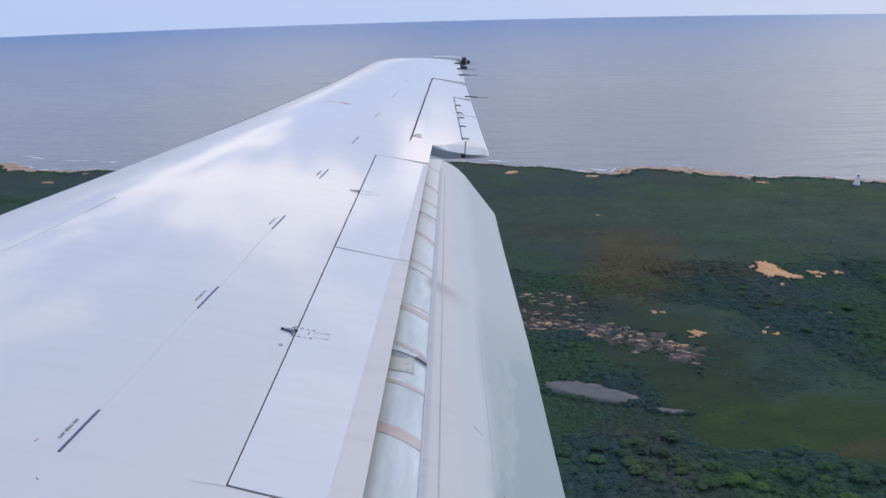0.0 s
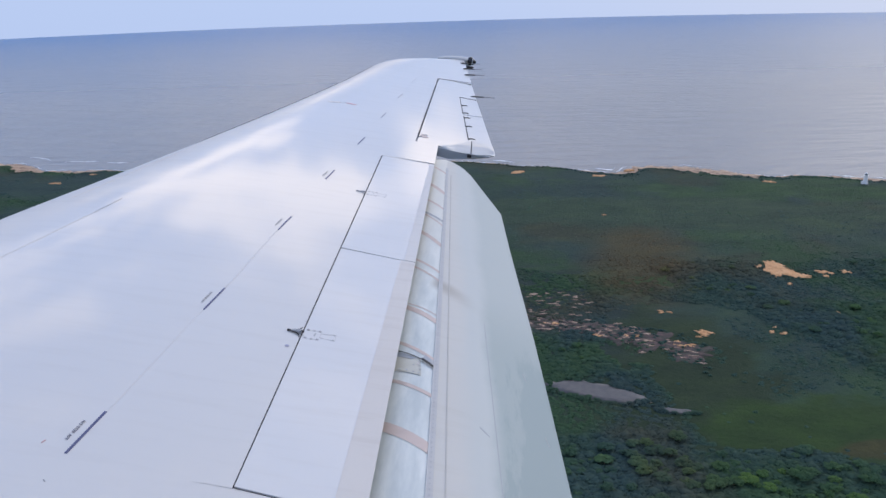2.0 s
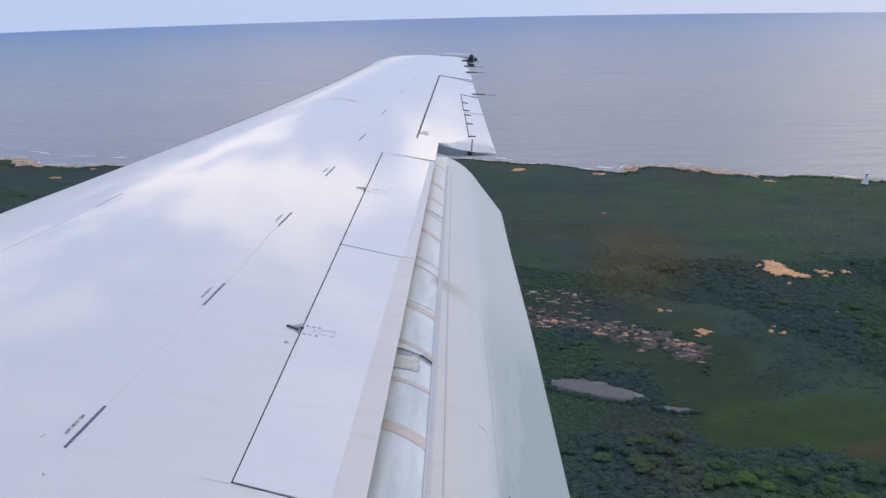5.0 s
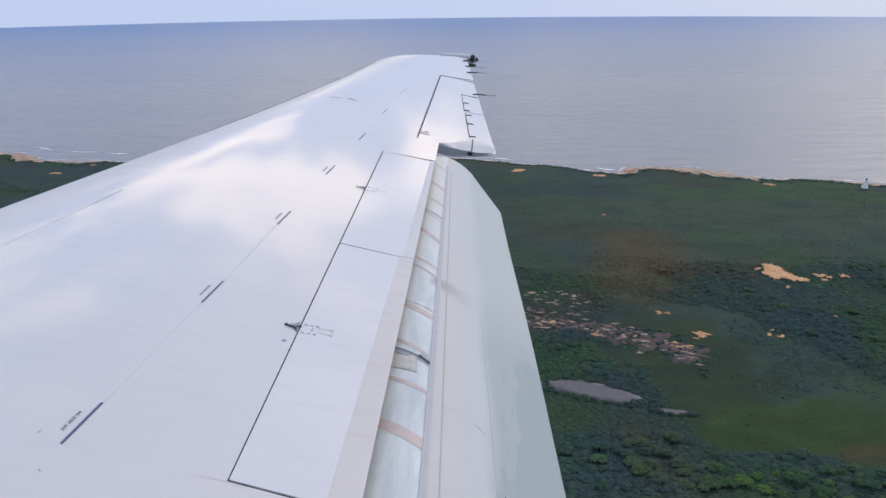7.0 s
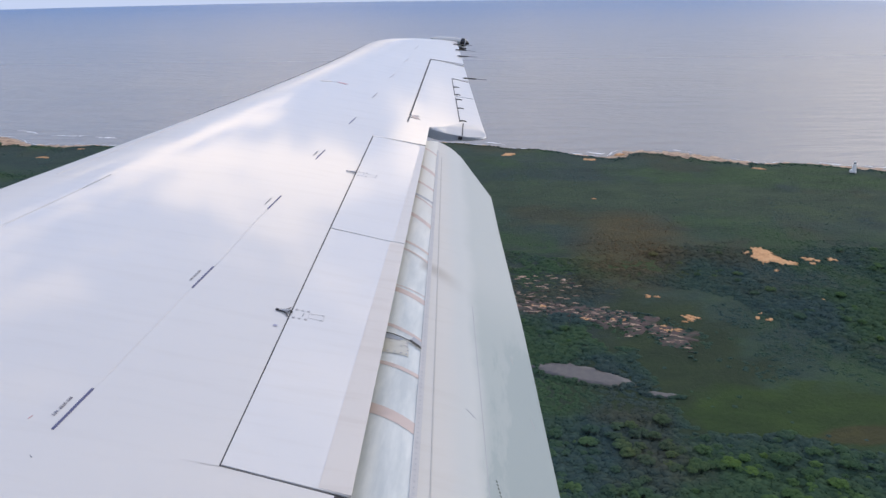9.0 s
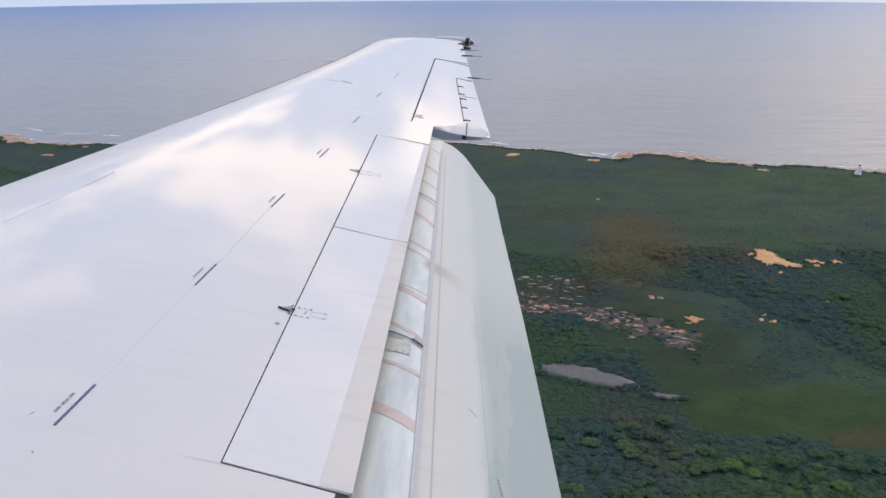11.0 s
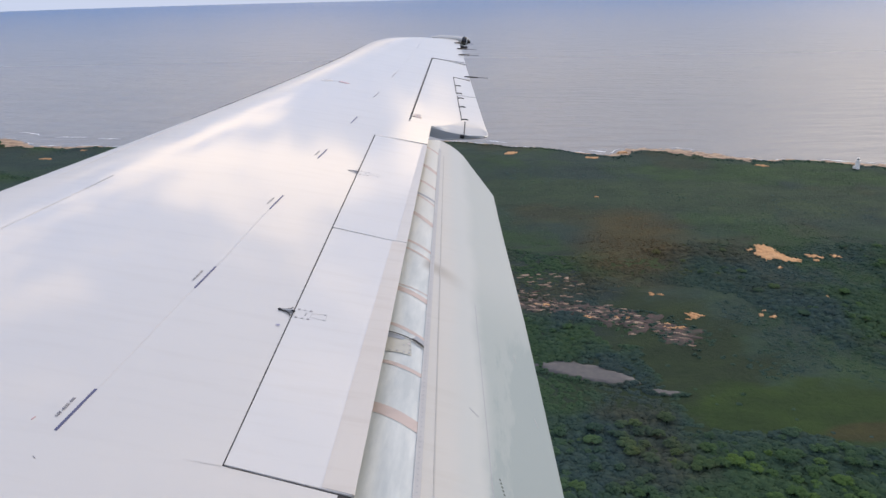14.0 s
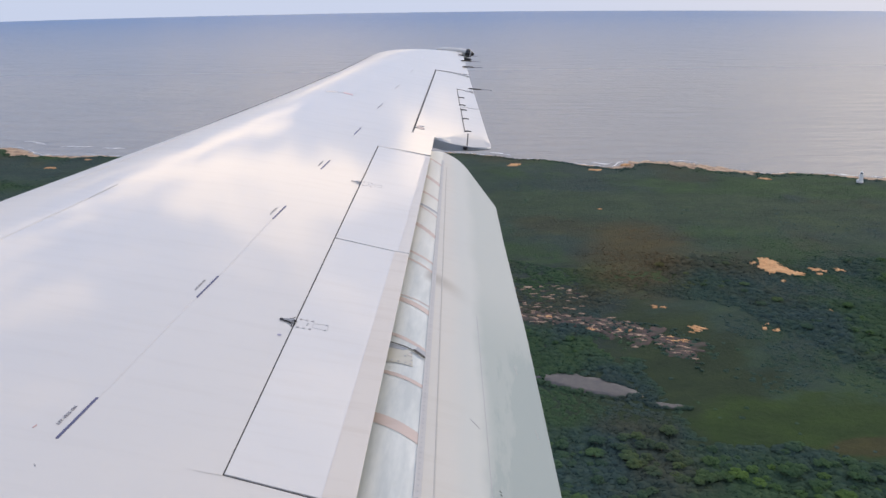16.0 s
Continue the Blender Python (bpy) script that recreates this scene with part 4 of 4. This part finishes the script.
def foam_strip(x0, x1, off, wide, seed):
    m = bmesh.new()
    secs = []
    n = max(6, int((x1 - x0) / 1.5))
    for k in range(n + 1):
        x = x0 + (x1 - x0) * k / n
        w = wide * max(0.06, math.sin(math.pi * k / n) * (0.55 + 0.9 * noise.noise((x * 0.16, seed, 2))))
        y = coast(x) + off + 2.0 * noise.noise((x * 0.08, seed, 7))
        secs.append([(x, y - w / 2, 0.12), (x, y, 0.28), (x, y + w / 2, 0.12)])
    m = loft(secs, closed=False)
    for f in m.faces:
        if f.normal.z < 0:
            f.normal_flip()
    me = bpy.data.meshes.new("surf")
    m.to_mesh(me)
    m.free()
    me.materials.append(m_foam)
    tagged(new("surf", me), "white breaking surf against the rocks", "surf", "surf along the shore", "stuff")


rnd = random.Random(7)
for x0, ln in ((-548, 30), (-512, 26), (-484, 34), (-430, 30), (-395, 26), (20, 40), (90, 26), (150, 30), (188, 18), (262, 24), (318, 30), (350, 16), (400, 34), (440, 30)):
    foam_strip(x0, x0 + ln, rnd.uniform(0, 3), rnd.uniform(2.0, 4.5), rnd.uniform(0, 50))
for x0, ln, off in ((-540, 40, 38), (-480, 46, 52), (-420, 30, 44), (170, 22, 16), (60, 24, 18)):
    foam_strip(x0, x0 + ln, off, 5.0, rnd.uniform(0, 50))


def blot(name, cx, cy, rx, ry, mat, label, category, seed, lift=0.5, turn=0.0, rough=0.4, group="", still=False):
    """A patch with an uneven outline that lies on the ground."""
    m = bmesh.new()
    secs = []
    for k in range(6):
        ring = []
        for q in range(64):
            a = 2 * math.pi * q / 64
            ca, sn = math.cos(a), math.sin(a)
            f = 1 + rough * sum(noise.noise((ca * q + seed, sn * q, q)) * w for q, w in ((1.3, 1.5), (3.1, 0.7), (7.0, 0.4), (16.0, 0.3)))
            lx, ly = ca * rx * f * (k + 0.04) / 5, sn * ry * f * (k + 0.04) / 5
            x, y = cx + lx * math.cos(turn) - ly * math.sin(turn), cy + lx * math.sin(turn) + ly * math.cos(turn)
            z = relief(x, y) + (lift + 0.35 * noise.noise((x * 0.3, y * 0.3, 1)) if k < 5 else -0.3)
            if still:                                       # water lies level
                z = relief(cx, cy) + lift if k < 5 else relief(x, y) - 0.4
            ring.append((x, y, z))
        secs.append(ring)
    m = loft(secs, caps=False)
    m.faces.new(m.verts[:64])
    bmesh.ops.recalc_face_normals(m, faces=m.faces)
    me = bpy.data.meshes.new(name)
    m.to_mesh(me)
    m.free()
    if sum(p.normal.z * p.area for p in me.polygons) < 0:
        me.flip_normals()
    me.materials.append(mat)
    me.shade_smooth()
    tagged(new(name, me), label, category, group)
    CLEAR.append((cx, cy, rx, ry, turn))


CLEAR = []
SAND = "bare orange sand hollow in dark scrub"
for x, y, rx, ry, turn, seed, rough in ((229, 545, 7.5, 15, -0.1, 31.0, 0.6), (235, 538, 7, 10, 0.3, 12.0, 0.7), (242, 530, 6, 4.5, -0.5, 8.0, 0.8)):
    blot("sand_patch", x, y, rx, ry, m_sand, SAND, "sand patch", seed, 0.4 + 0.004 * seed, turn, rough, "sand of the large hollow")
for x, y, r in ((220, 552, 2.6), (257, 537, 4.2), (262, 533, 2.8), (256, 528, 1.8), (273, 536, 3.0), (227, 516, 1.5), (186, 440, 1.8), (192, 437, 2.2), (190, 446, 1.4), (236, 466, 1.8),
                (82, 888, 5.5), (165, 862, 5.0), (325, 808, 4.5), (202, 886, 4.0), (140, 704, 1.6), (-430, 906, 4.5), (-424, 902, 2.0), (-406, 950, 3.0), (-300, 640, 2.0)):
    blot("sand_patch", x, y, r * 1.1, r * 1.0, m_sand, "small bare sandy spot among bushes", "sand patch", x * 0.37, 0.5, 0.2, 0.7, "small sandy spots")
m_clear, nodes, links, b = material("burnt_clearing", (0.15, 0.11, 0.10), 0.9)
n1 = noise_node(nodes, links, 0.35, 6.0, 0.7, (0.6, 1.2, 1.0))
c1 = ramp_node(nodes, links, n1.outputs["Fac"], [(0.40, (0.030, 0.044, 0.030)), (0.49, (0.060, 0.043, 0.040)), (0.62, (0.100, 0.064, 0.060)), (0.76, (0.32, 0.19, 0.125))])
links.new(c1.outputs["Color"], b.inputs["Base Color"])
bump_node(nodes, links, n1.outputs["Fac"], b, 0.8, 0.5)
m_bit, nodes, links, b = material("pale_rubble", (0.40, 0.30, 0.24), 0.9)
n1 = noise_node(nodes, links, 0.9, 5.0, 0.7)
c1 = ramp_node(nodes, links, n1.outputs["Fac"], [(0.3, (0.20, 0.13, 0.10)), (0.5, (0.40, 0.27, 0.19)), (0.7, (0.58, 0.44, 0.34))])
links.new(c1.outputs["Color"], b.inputs["Base Color"])
bump_node(nodes, links, n1.outputs["Fac"], b, 0.8, 0.4)
rnd = random.Random(21)
BAND = [(30, 478), (46, 468), (72, 458), (92, 444), (119, 432), (134, 402)]     # the clearing runs down a gentle slope
GROUND = "patchy mauve-brown bare ground with scattered scrub"
for k in range(11):
    f = k / 10
    x, y = 32 + 98 * f + rnd.gauss(0, 2), lerp_table(BAND, 32 + 98 * f) + rnd.gauss(0, 4)
    r = rnd.uniform(4.6, 7.0) * (1.25 if f > 0.6 else 1.0)
    blot("bare_clearing", x, y, r * 1.9, r * 1.5, m_clear, GROUND, "clearing", k * 2.3, 0.3, -0.55, 0.8, "patchy clearings")
for k in range(190):
    f = rnd.random()
    x = 32 + 100 * f
    x, y = x + rnd.gauss(0, 3), lerp_table(BAND, x) + rnd.gauss(0, 8)
    if k % 4 == 0:
        x, y = rnd.uniform(34, 92), rnd.uniform(472, 514)        # thin pale ledges above the clearing
    r = rnd.uniform(0.3, 0.85)
    blot("bare_clearing", x, y, r * rnd.uniform(1.8, 3.4), r * 0.9, m_bit if k % 3 else m_clear, "small pale bare ledge in a patchy clearing", "clearing", k * 1.7, 0.4, rnd.uniform(-0.6, 0.2), 1.3, "patchy clearings")
for cx, cy, spread, n in ((147, 441, 4.5, 13), (132, 425, 4.5, 10), (106, 438, 4.0, 5), (132, 473, 4.5, 4), (84, 443, 3.5, 3), (60, 463, 4.0, 3)):
    for k in range(n):
        x, y, r = cx + rnd.gauss(0, spread * 0.6), cy + rnd.gauss(0, spread * 0.45), rnd.uniform(0.45, 1.3)
        blot("sand_patch", x, y, r * 1.6, r, m_sand, "small orange sandy spot beside a patchy clearing", "sand patch", x * 0.7 + k, 0.42, rnd.uniform(-0.6, 0.3), 1.0, "small sandy spots")
m_pond, nodes, links, b = material("pond_water", (0.10, 0.10, 0.105), 0.3)
pn = noise_node(nodes, links, 0.3, 4.0)
c1 = ramp_node(nodes, links, pn.outputs["Fac"], [(0.35, (0.065, 0.066, 0.072)), (0.65, (0.095, 0.091, 0.092))])
links.new(c1.outputs["Color"], b.inputs["Base Color"])
b.inputs["Specular IOR Level"].default_value = 0.3
bump_node(nodes, links, pn.outputs["Fac"], b, 0.1, 0.3)
blot("pond", 74, 375.5, 28, 9.6, m_pond, "shallow grey pond among trees", "pond", 9.0, 0.5, -0.42, 0.3, still=True)
blot("pond", 108, 353, 9, 2.2, m_pond, "narrow grey arm of a shallow pond", "pond", 4.0, 0.5, -0.25, 0.5, still=True)


# ---------------------------------------------------------------- scrub
def in_clear(x, y, grow=1.0):
    for cx, cy, rx, ry, turn in CLEAR:
        dx, dy = x - cx, y - cy
        lx, ly = dx * math.cos(turn) + dy * math.sin(turn), -dx * math.sin(turn) + dy * math.cos(turn)
        if (lx / (rx * grow)) ** 2 + (ly / (ry * grow)) ** 2 < 1:
            return True
    return False


def ball(level):
    m = bmesh.new()
    bmesh.ops.create_icosphere(m, subdivisions=level, radius=1)
    m.verts.ensure_lookup_table()
    v = np.array([p.co[:] for p in m.verts])
    f = np.array([[q.index for q in t.verts] for t in m.faces])
    m.free()
    return v, f


def leafy(spots, leaves, size, seed):
    """Corners and faces of many leafy mounds: a low core each, clothed in small tilted leaf sprays. spots: x, y, z, radius, height."""
    rs = np.random.RandomState(seed)
    v0, f0 = ball(1)
    sp = np.array(spots)
    n, nv = len(sp), len(v0)
    core = np.empty((n, nv, 3))
    for i in range(n):
        lump = np.zeros(nv)
        for fr, am in ((2.2, 0.18), (4.5, 0.16)):
            k = rs.normal(size=(3, 3)) * fr
            lump += am * np.sin(v0 @ k + rs.uniform(0, 6.28, 3)).sum(axis=1) * 0.6
        core[i] = sp[i, :3] + v0 * (0.86 + lump)[:, None] * np.array([sp[i, 3], sp[i, 3], sp[i, 4]])
    tri = (f0[None] + (np.arange(n) * nv)[:, None, None]).reshape(-1, 3)
    # sprays over the upper half
    m = n * leaves
    own = np.repeat(np.arange(n), leaves)
    d = rs.normal(size=(m, 3))
    d[:, 2] = np.abs(d[:, 2]) - 0.25
    d /= np.linalg.norm(d, axis=1)[:, None]
    rad = np.stack([sp[own, 3], sp[own, 3], sp[own, 4]], axis=1)
    mid = sp[own, :3] + d * rad * rs.uniform(0.82, 1.16, (m, 1))
    nrm = d + rs.normal(size=(m, 3)) * 0.2
    nrm[:, 2] += 2.6
    nrm /= np.linalg.norm(nrm, axis=1)[:, None]
    a = np.cross(nrm, rs.normal(size=(m, 3)))
    a /= np.linalg.norm(a, axis=1)[:, None]
    b = np.cross(nrm, a)
    w = size * rs.uniform(0.55, 1.25, (m, 1)) * np.sqrt(sp[own, 3:4] / 2.5)
    a, b = a * w, b * w * rs.uniform(0.5, 0.9, (m, 1))
    bend = nrm * w * 0.3
    quad = np.stack([mid - a - bend, mid - b, mid + a - bend, mid + b], axis=1)
    base = n * nv
    qf = base + np.arange(m * 4).reshape(m, 4)
    tri2 = np.concatenate([qf[:, [0, 1, 3]], qf[:, [1, 2, 3]]])
    return np.concatenate([core.reshape(-1, 3), quad.reshape(-1, 3)]), np.concatenate([tri, tri2])


def tri_mesh(name, verts, faces, mat):
    me = bpy.data.meshes.new(name)
    me.vertices.add(len(verts))
    me.vertices.foreach_set("co", verts.reshape(-1))
    me.loops.add(faces.size)
    me.loops.foreach_set("vertex_index", faces.reshape(-1).astype(np.int32))
    me.polygons.add(len(faces))
    me.polygons.foreach_set("loop_start", np.arange(0, faces.size, 3, dtype=np.int32))
    me.update(calc_edges=True)
    me.materials.append(mat)
    me.shade_smooth()
    return me


def clumps(name, spots, leaves, size, mat, label, seed):
    v, f = leafy(spots, leaves, size, seed)
    return tagged(new(name, tri_mesh(name, v, f, mat)), label, "scrub", kind="stuff")


def ease(v):
    v = min(1.0, max(0.0, v))
    return v * v * (3 - 2 * v)


def forest(x, y):
    """0 to 1: a wooded slope, the wood at the near end and thick scrub round the pond and clearing."""
    w = 14 * noise.noise((x * 0.02, y * 0.025, 4.2)) + 6 * noise.noise((x * 0.07, y * 0.08, 8.1))
    slope = ease((x - 158 - 0.43 * (519 - y) + w) / 16) * ease((y - 360 - 0.10 * (x - 220) + w) / 14) * ease((572 - y + w) / 26)
    near = ease(((322 if x < 150 else 322 - 0.5 * (x - 150)) - y + w * 0.7) / 12)
    pond = 0.8 * max(ease((78 + 0.25 * (y - 350) - x + w) / 20) * ease((545 - y) / 40), ease((118 - x + w) / 24) * ease((412 - y + w) / 14))
    creek = 0.5 * math.exp(-((y - (585 - 0.55 * x) + w) / 16) ** 2) * ease((230 - x) / 60)
    return max(slope, near, pond, creek)


def low(x, y):
    """No tall growth in front of the sand hollow and round the water."""
    return 208 < x < 284 and 482 < y < 572 or 28 < x < 95 and 448 < y < 522 or 30 < x < 128 and 334 < y < 385 and y < 400 - 0.42 * x + 12


def meadow(x, y):
    """Open grass and low sedge between the woods."""
    w = 0.35 * noise.noise((x * 0.03, y * 0.03, 2.2))
    return max(1 - math.hypot((x - 118) / 58, (y - 405) / 88), 1 - math.hypot((x - 178) / 70, (y - 335) / 34)) + w > 0.0


def seen(x, y):
    return x > 0.10 * y - 14 and x < 0.66 * y + 20


def scatter(x0, x1, y0, y1, count, seed, lo, hi, flat=1.0, heath=0.12):
    r = random.Random(seed)
    out = []
    for _ in range(count):
        x, y = r.uniform(x0, x1), r.uniform(y0, y1)
        if x > 0 and not seen(x, y):
            continue
        if y > coast(x) - bare(x) - 2 or in_clear(x, y, 0.9):
            continue
        t = forest(x, y)
        patch = 0.6 * noise.noise((x * 0.012, y * 0.02, 6.6)) + 0.5 * noise.noise((x * 0.05, y * 0.07, 1.1)) + r.uniform(-0.35, 0.35)
        if t < 0.25 and (meadow(x, y) and r.random() > 0.03 or patch < heath):
            if not (in_clear(x, y, 1.35) and r.random() < 0.7):
                continue
        if low(x, y):
            t = min(t, 0.12)
        rad = r.uniform(lo, hi) * (0.42 + 0.75 * t)
        ht = rad * r.uniform(0.22, 0.40) * flat * (0.6 + 0.45 * t)
        out.append((x, y, relief(x, y) + ht * 0.35, rad, ht))
    return out


clumps("scrub", scatter(20, 350, 258, 580, 17000, 5, 1.6, 3.4, 1.0), 40, 0.62, SCRUB, "dense dark green coastal scrub and low forest", 11)
clumps("scrub", scatter(20, 620, 575, 930, 5200, 6, 1.4, 3.8, 0.34, 0.06), 14, 1.2, SCRUB, "dense dark green coastal scrub behind the shore", 12)
rnd = random.Random(51)
fringe = []
for cx, cy, rx, ry, turn in [c for c in CLEAR if c[0] > 20 and c[1] > 380 and c[1] < 600 and c[2] > 2.6]:
    for k in range(int(3 + rx * (4.5 if cx > 200 else 0.5))):
        a, q = rnd.uniform(0, 6.28), rnd.uniform(0.9, 1.4)
        lx, ly = math.cos(a) * rx * q, math.sin(a) * ry * q
        x, y = cx + lx * math.cos(turn) - ly * math.sin(turn), cy + lx * math.sin(turn) + ly * math.cos(turn)
        if in_clear(x, y, 0.9):
            continue
        r = rnd.uniform(0.6, 1.6)
        fringe.append((x, y, relief(x, y) + 0.3, r, r * 0.5))
for cx, cy, rx, ry, turn in [c for c in CLEAR if c[1] < 380]:
    for k in range(int(rx * 2.6)):
        a, q = rnd.uniform(3.0, 6.4), rnd.uniform(0.82, 1.2)
        lx, ly = math.cos(a) * rx * q, math.sin(a) * ry * q
        x, y = cx + lx * math.cos(turn) - ly * math.sin(turn), cy + lx * math.sin(turn) + ly * math.cos(turn)
        r = rnd.uniform(0.8, 2.0)
        fringe.append((x, y, relief(x, y) + 0.5, r, r * 0.55))
for k in range(150):
    x = rnd.uniform(28, 138)
    y = lerp_table(BAND, x) + rnd.gauss(0, 7)
    r = rnd.uniform(0.5, 1.5)
    fringe.append((x, y, relief(x, y) + 0.35, r * 1.2, r * 0.5))
clumps("scrub", fringe, 24, 0.5, SCRUB, "low dark bushes fringing the bare ground", 14)
clumps("scrub", scatter(-640, -180, 600, 1040, 6500, 8, 2.0, 4.6, 0.8), 12, 1.4, SCRUB, "dense dark green coastal scrub behind the shore", 13)
shrubs = []
for k in range(420):                                       # bushes along the edge of the bare shore
    x = rnd.uniform(-560, -370) if k % 4 == 0 else rnd.uniform(0, 480)
    y = coast(x) - bare(x) - rnd.uniform(2, 14)
    r = rnd.uniform(1.0, 2.2)
    shrubs.append((x, y, relief(x, y) + 0.1, r, r * 0.4))
clumps("scrub", shrubs, 16, 0.8, SCRUB, "low dark bushes along the edge of the shore", 15)


# ---------------------------------------------------------------- trees
def make_tree(seed, r, h):
    rs = random.Random(seed)
    tree = new("tree")
    part("trunk", tube([(0, 0, -0.5), (0.1, 0.05, h * 0.35), (0.25, 0.1, h * 0.7)], [0.28, 0.2, 0.1], 7), m_bark, tree, "grey trunk")
    for k in range(3):
        a = k * 2.1 + rs.uniform(-0.4, 0.4)
        part("limb", tube([(0.15, 0.07, h * 0.42), (math.cos(a) * r * 0.3, math.sin(a) * r * 0.3, h * 0.6), (math.cos(a) * r * 0.55, math.sin(a) * r * 0.55, h * 0.72)], [0.12, 0.08, 0.04], 6), m_bark, tree)
    puffs = []
    for k in range(20):
        a, q = rs.uniform(0, 6.28), math.sqrt(rs.random()) * 0.8
        c = r * rs.uniform(0.24, 0.42)
        puffs.append((math.cos(a) * q * r, math.sin(a) * q * r, h * 0.62 + r * 0.55 * (1 - q * q) * rs.uniform(0.5, 1.0), c, c * 0.62))
    v, f = leafy(puffs, 48, 0.5, seed)
    crown = new("crown", tri_mesh("crown", v, f, CROWN))
    crown.parent = tree
    tagged(crown, "uneven leafy crown")
    return tagged(tree, "broad leafy tree in the coastal forest", "tree", "trees of the coastal forest")


masters = [make_tree(s, r, h) for s, r, h in ((1, 4.4, 4.4), (2, 5.4, 5.0), (3, 3.4, 3.8), (4, 4.8, 4.6), (5, 2.8, 3.4))]
rnd = random.Random(33)
count = 0
first = set()
stood = []
while count < 290:
    x, y = rnd.uniform(25, 330), rnd.uniform(262, 575)
    if count < 170:
        x, y = rnd.uniform(25, 215), rnd.uniform(262, 325)
    if not seen(x, y) or low(x, y) or in_clear(x, y, 1.1) or forest(x, y) < 0.55 or any((x - p) ** 2 + (y - q) ** 2 < 7 for p, q in stood):
        continue
    stood.append((x, y))
    k = count % 5
    grow = rnd.uniform(0.45, 0.9) * (1.0 if y < 330 else 0.85)
    mtx = pose(x, y, relief(x, y), 0, 0, rnd.uniform(0, 360)) @ Matrix.Diagonal((grow, grow, grow * rnd.uniform(0.7, 1.1), 1))
    if k not in first:
        first.add(k)
        masters[k].matrix_basis = mtx
    else:
        copy_thing(masters[k], mtx)
    count += 1

# ---------------------------------------------------------------- lighthouse
m_white = paint("lighthouse_whitewash", (0.82, 0.81, 0.78), (0.60, 0.56, 0.50), 0.7, 0.4)
lh = new("lighthouse")
LX, LY = 412.0, 792.0
part("tower", tube([(0, 0, -1), (0, 0, 0.4), (0, 0, 0.42), (0, 0, 7.2), (0, 0, 7.25), (0, 0, 7.6)], [2.6, 2.6, 2.2, 1.7, 2.2, 2.2], 16), m_white, lh, "whitewashed round tower")
part("lantern", tube([(0, 0, 7.6), (0, 0, 9.2)], [1.15, 1.15], 10), material("lantern_glass", (0.10, 0.12, 0.14), 0.15)[0], lh, "dark glazed lantern room")
part("roof", tube([(0, 0, 9.2), (0, 0, 9.25), (0, 0, 10.2), (0, 0, 10.6)], [1.2, 1.45, 0.3, 0.08], 12), m_white, lh, "white domed cap")
bm = bmesh.new()
bmesh.ops.create_cube(bm, size=1, matrix=Matrix.Translation((-2.2, 0.5, 0.4)) @ Matrix.Diagonal((2.8, 2.8, 2.6, 1)))
bmesh.ops.bevel(bm, geom=bm.edges[:], offset=0.12, segments=2, affect='EDGES')
part("annex", bm, m_white, lh, "low white annex")
lh.matrix_basis = pose(LX, LY, relief(LX, LY) + 1.5)
tagged(lh, "small white lighthouse standing in green scrub by the shore", "lighthouse")
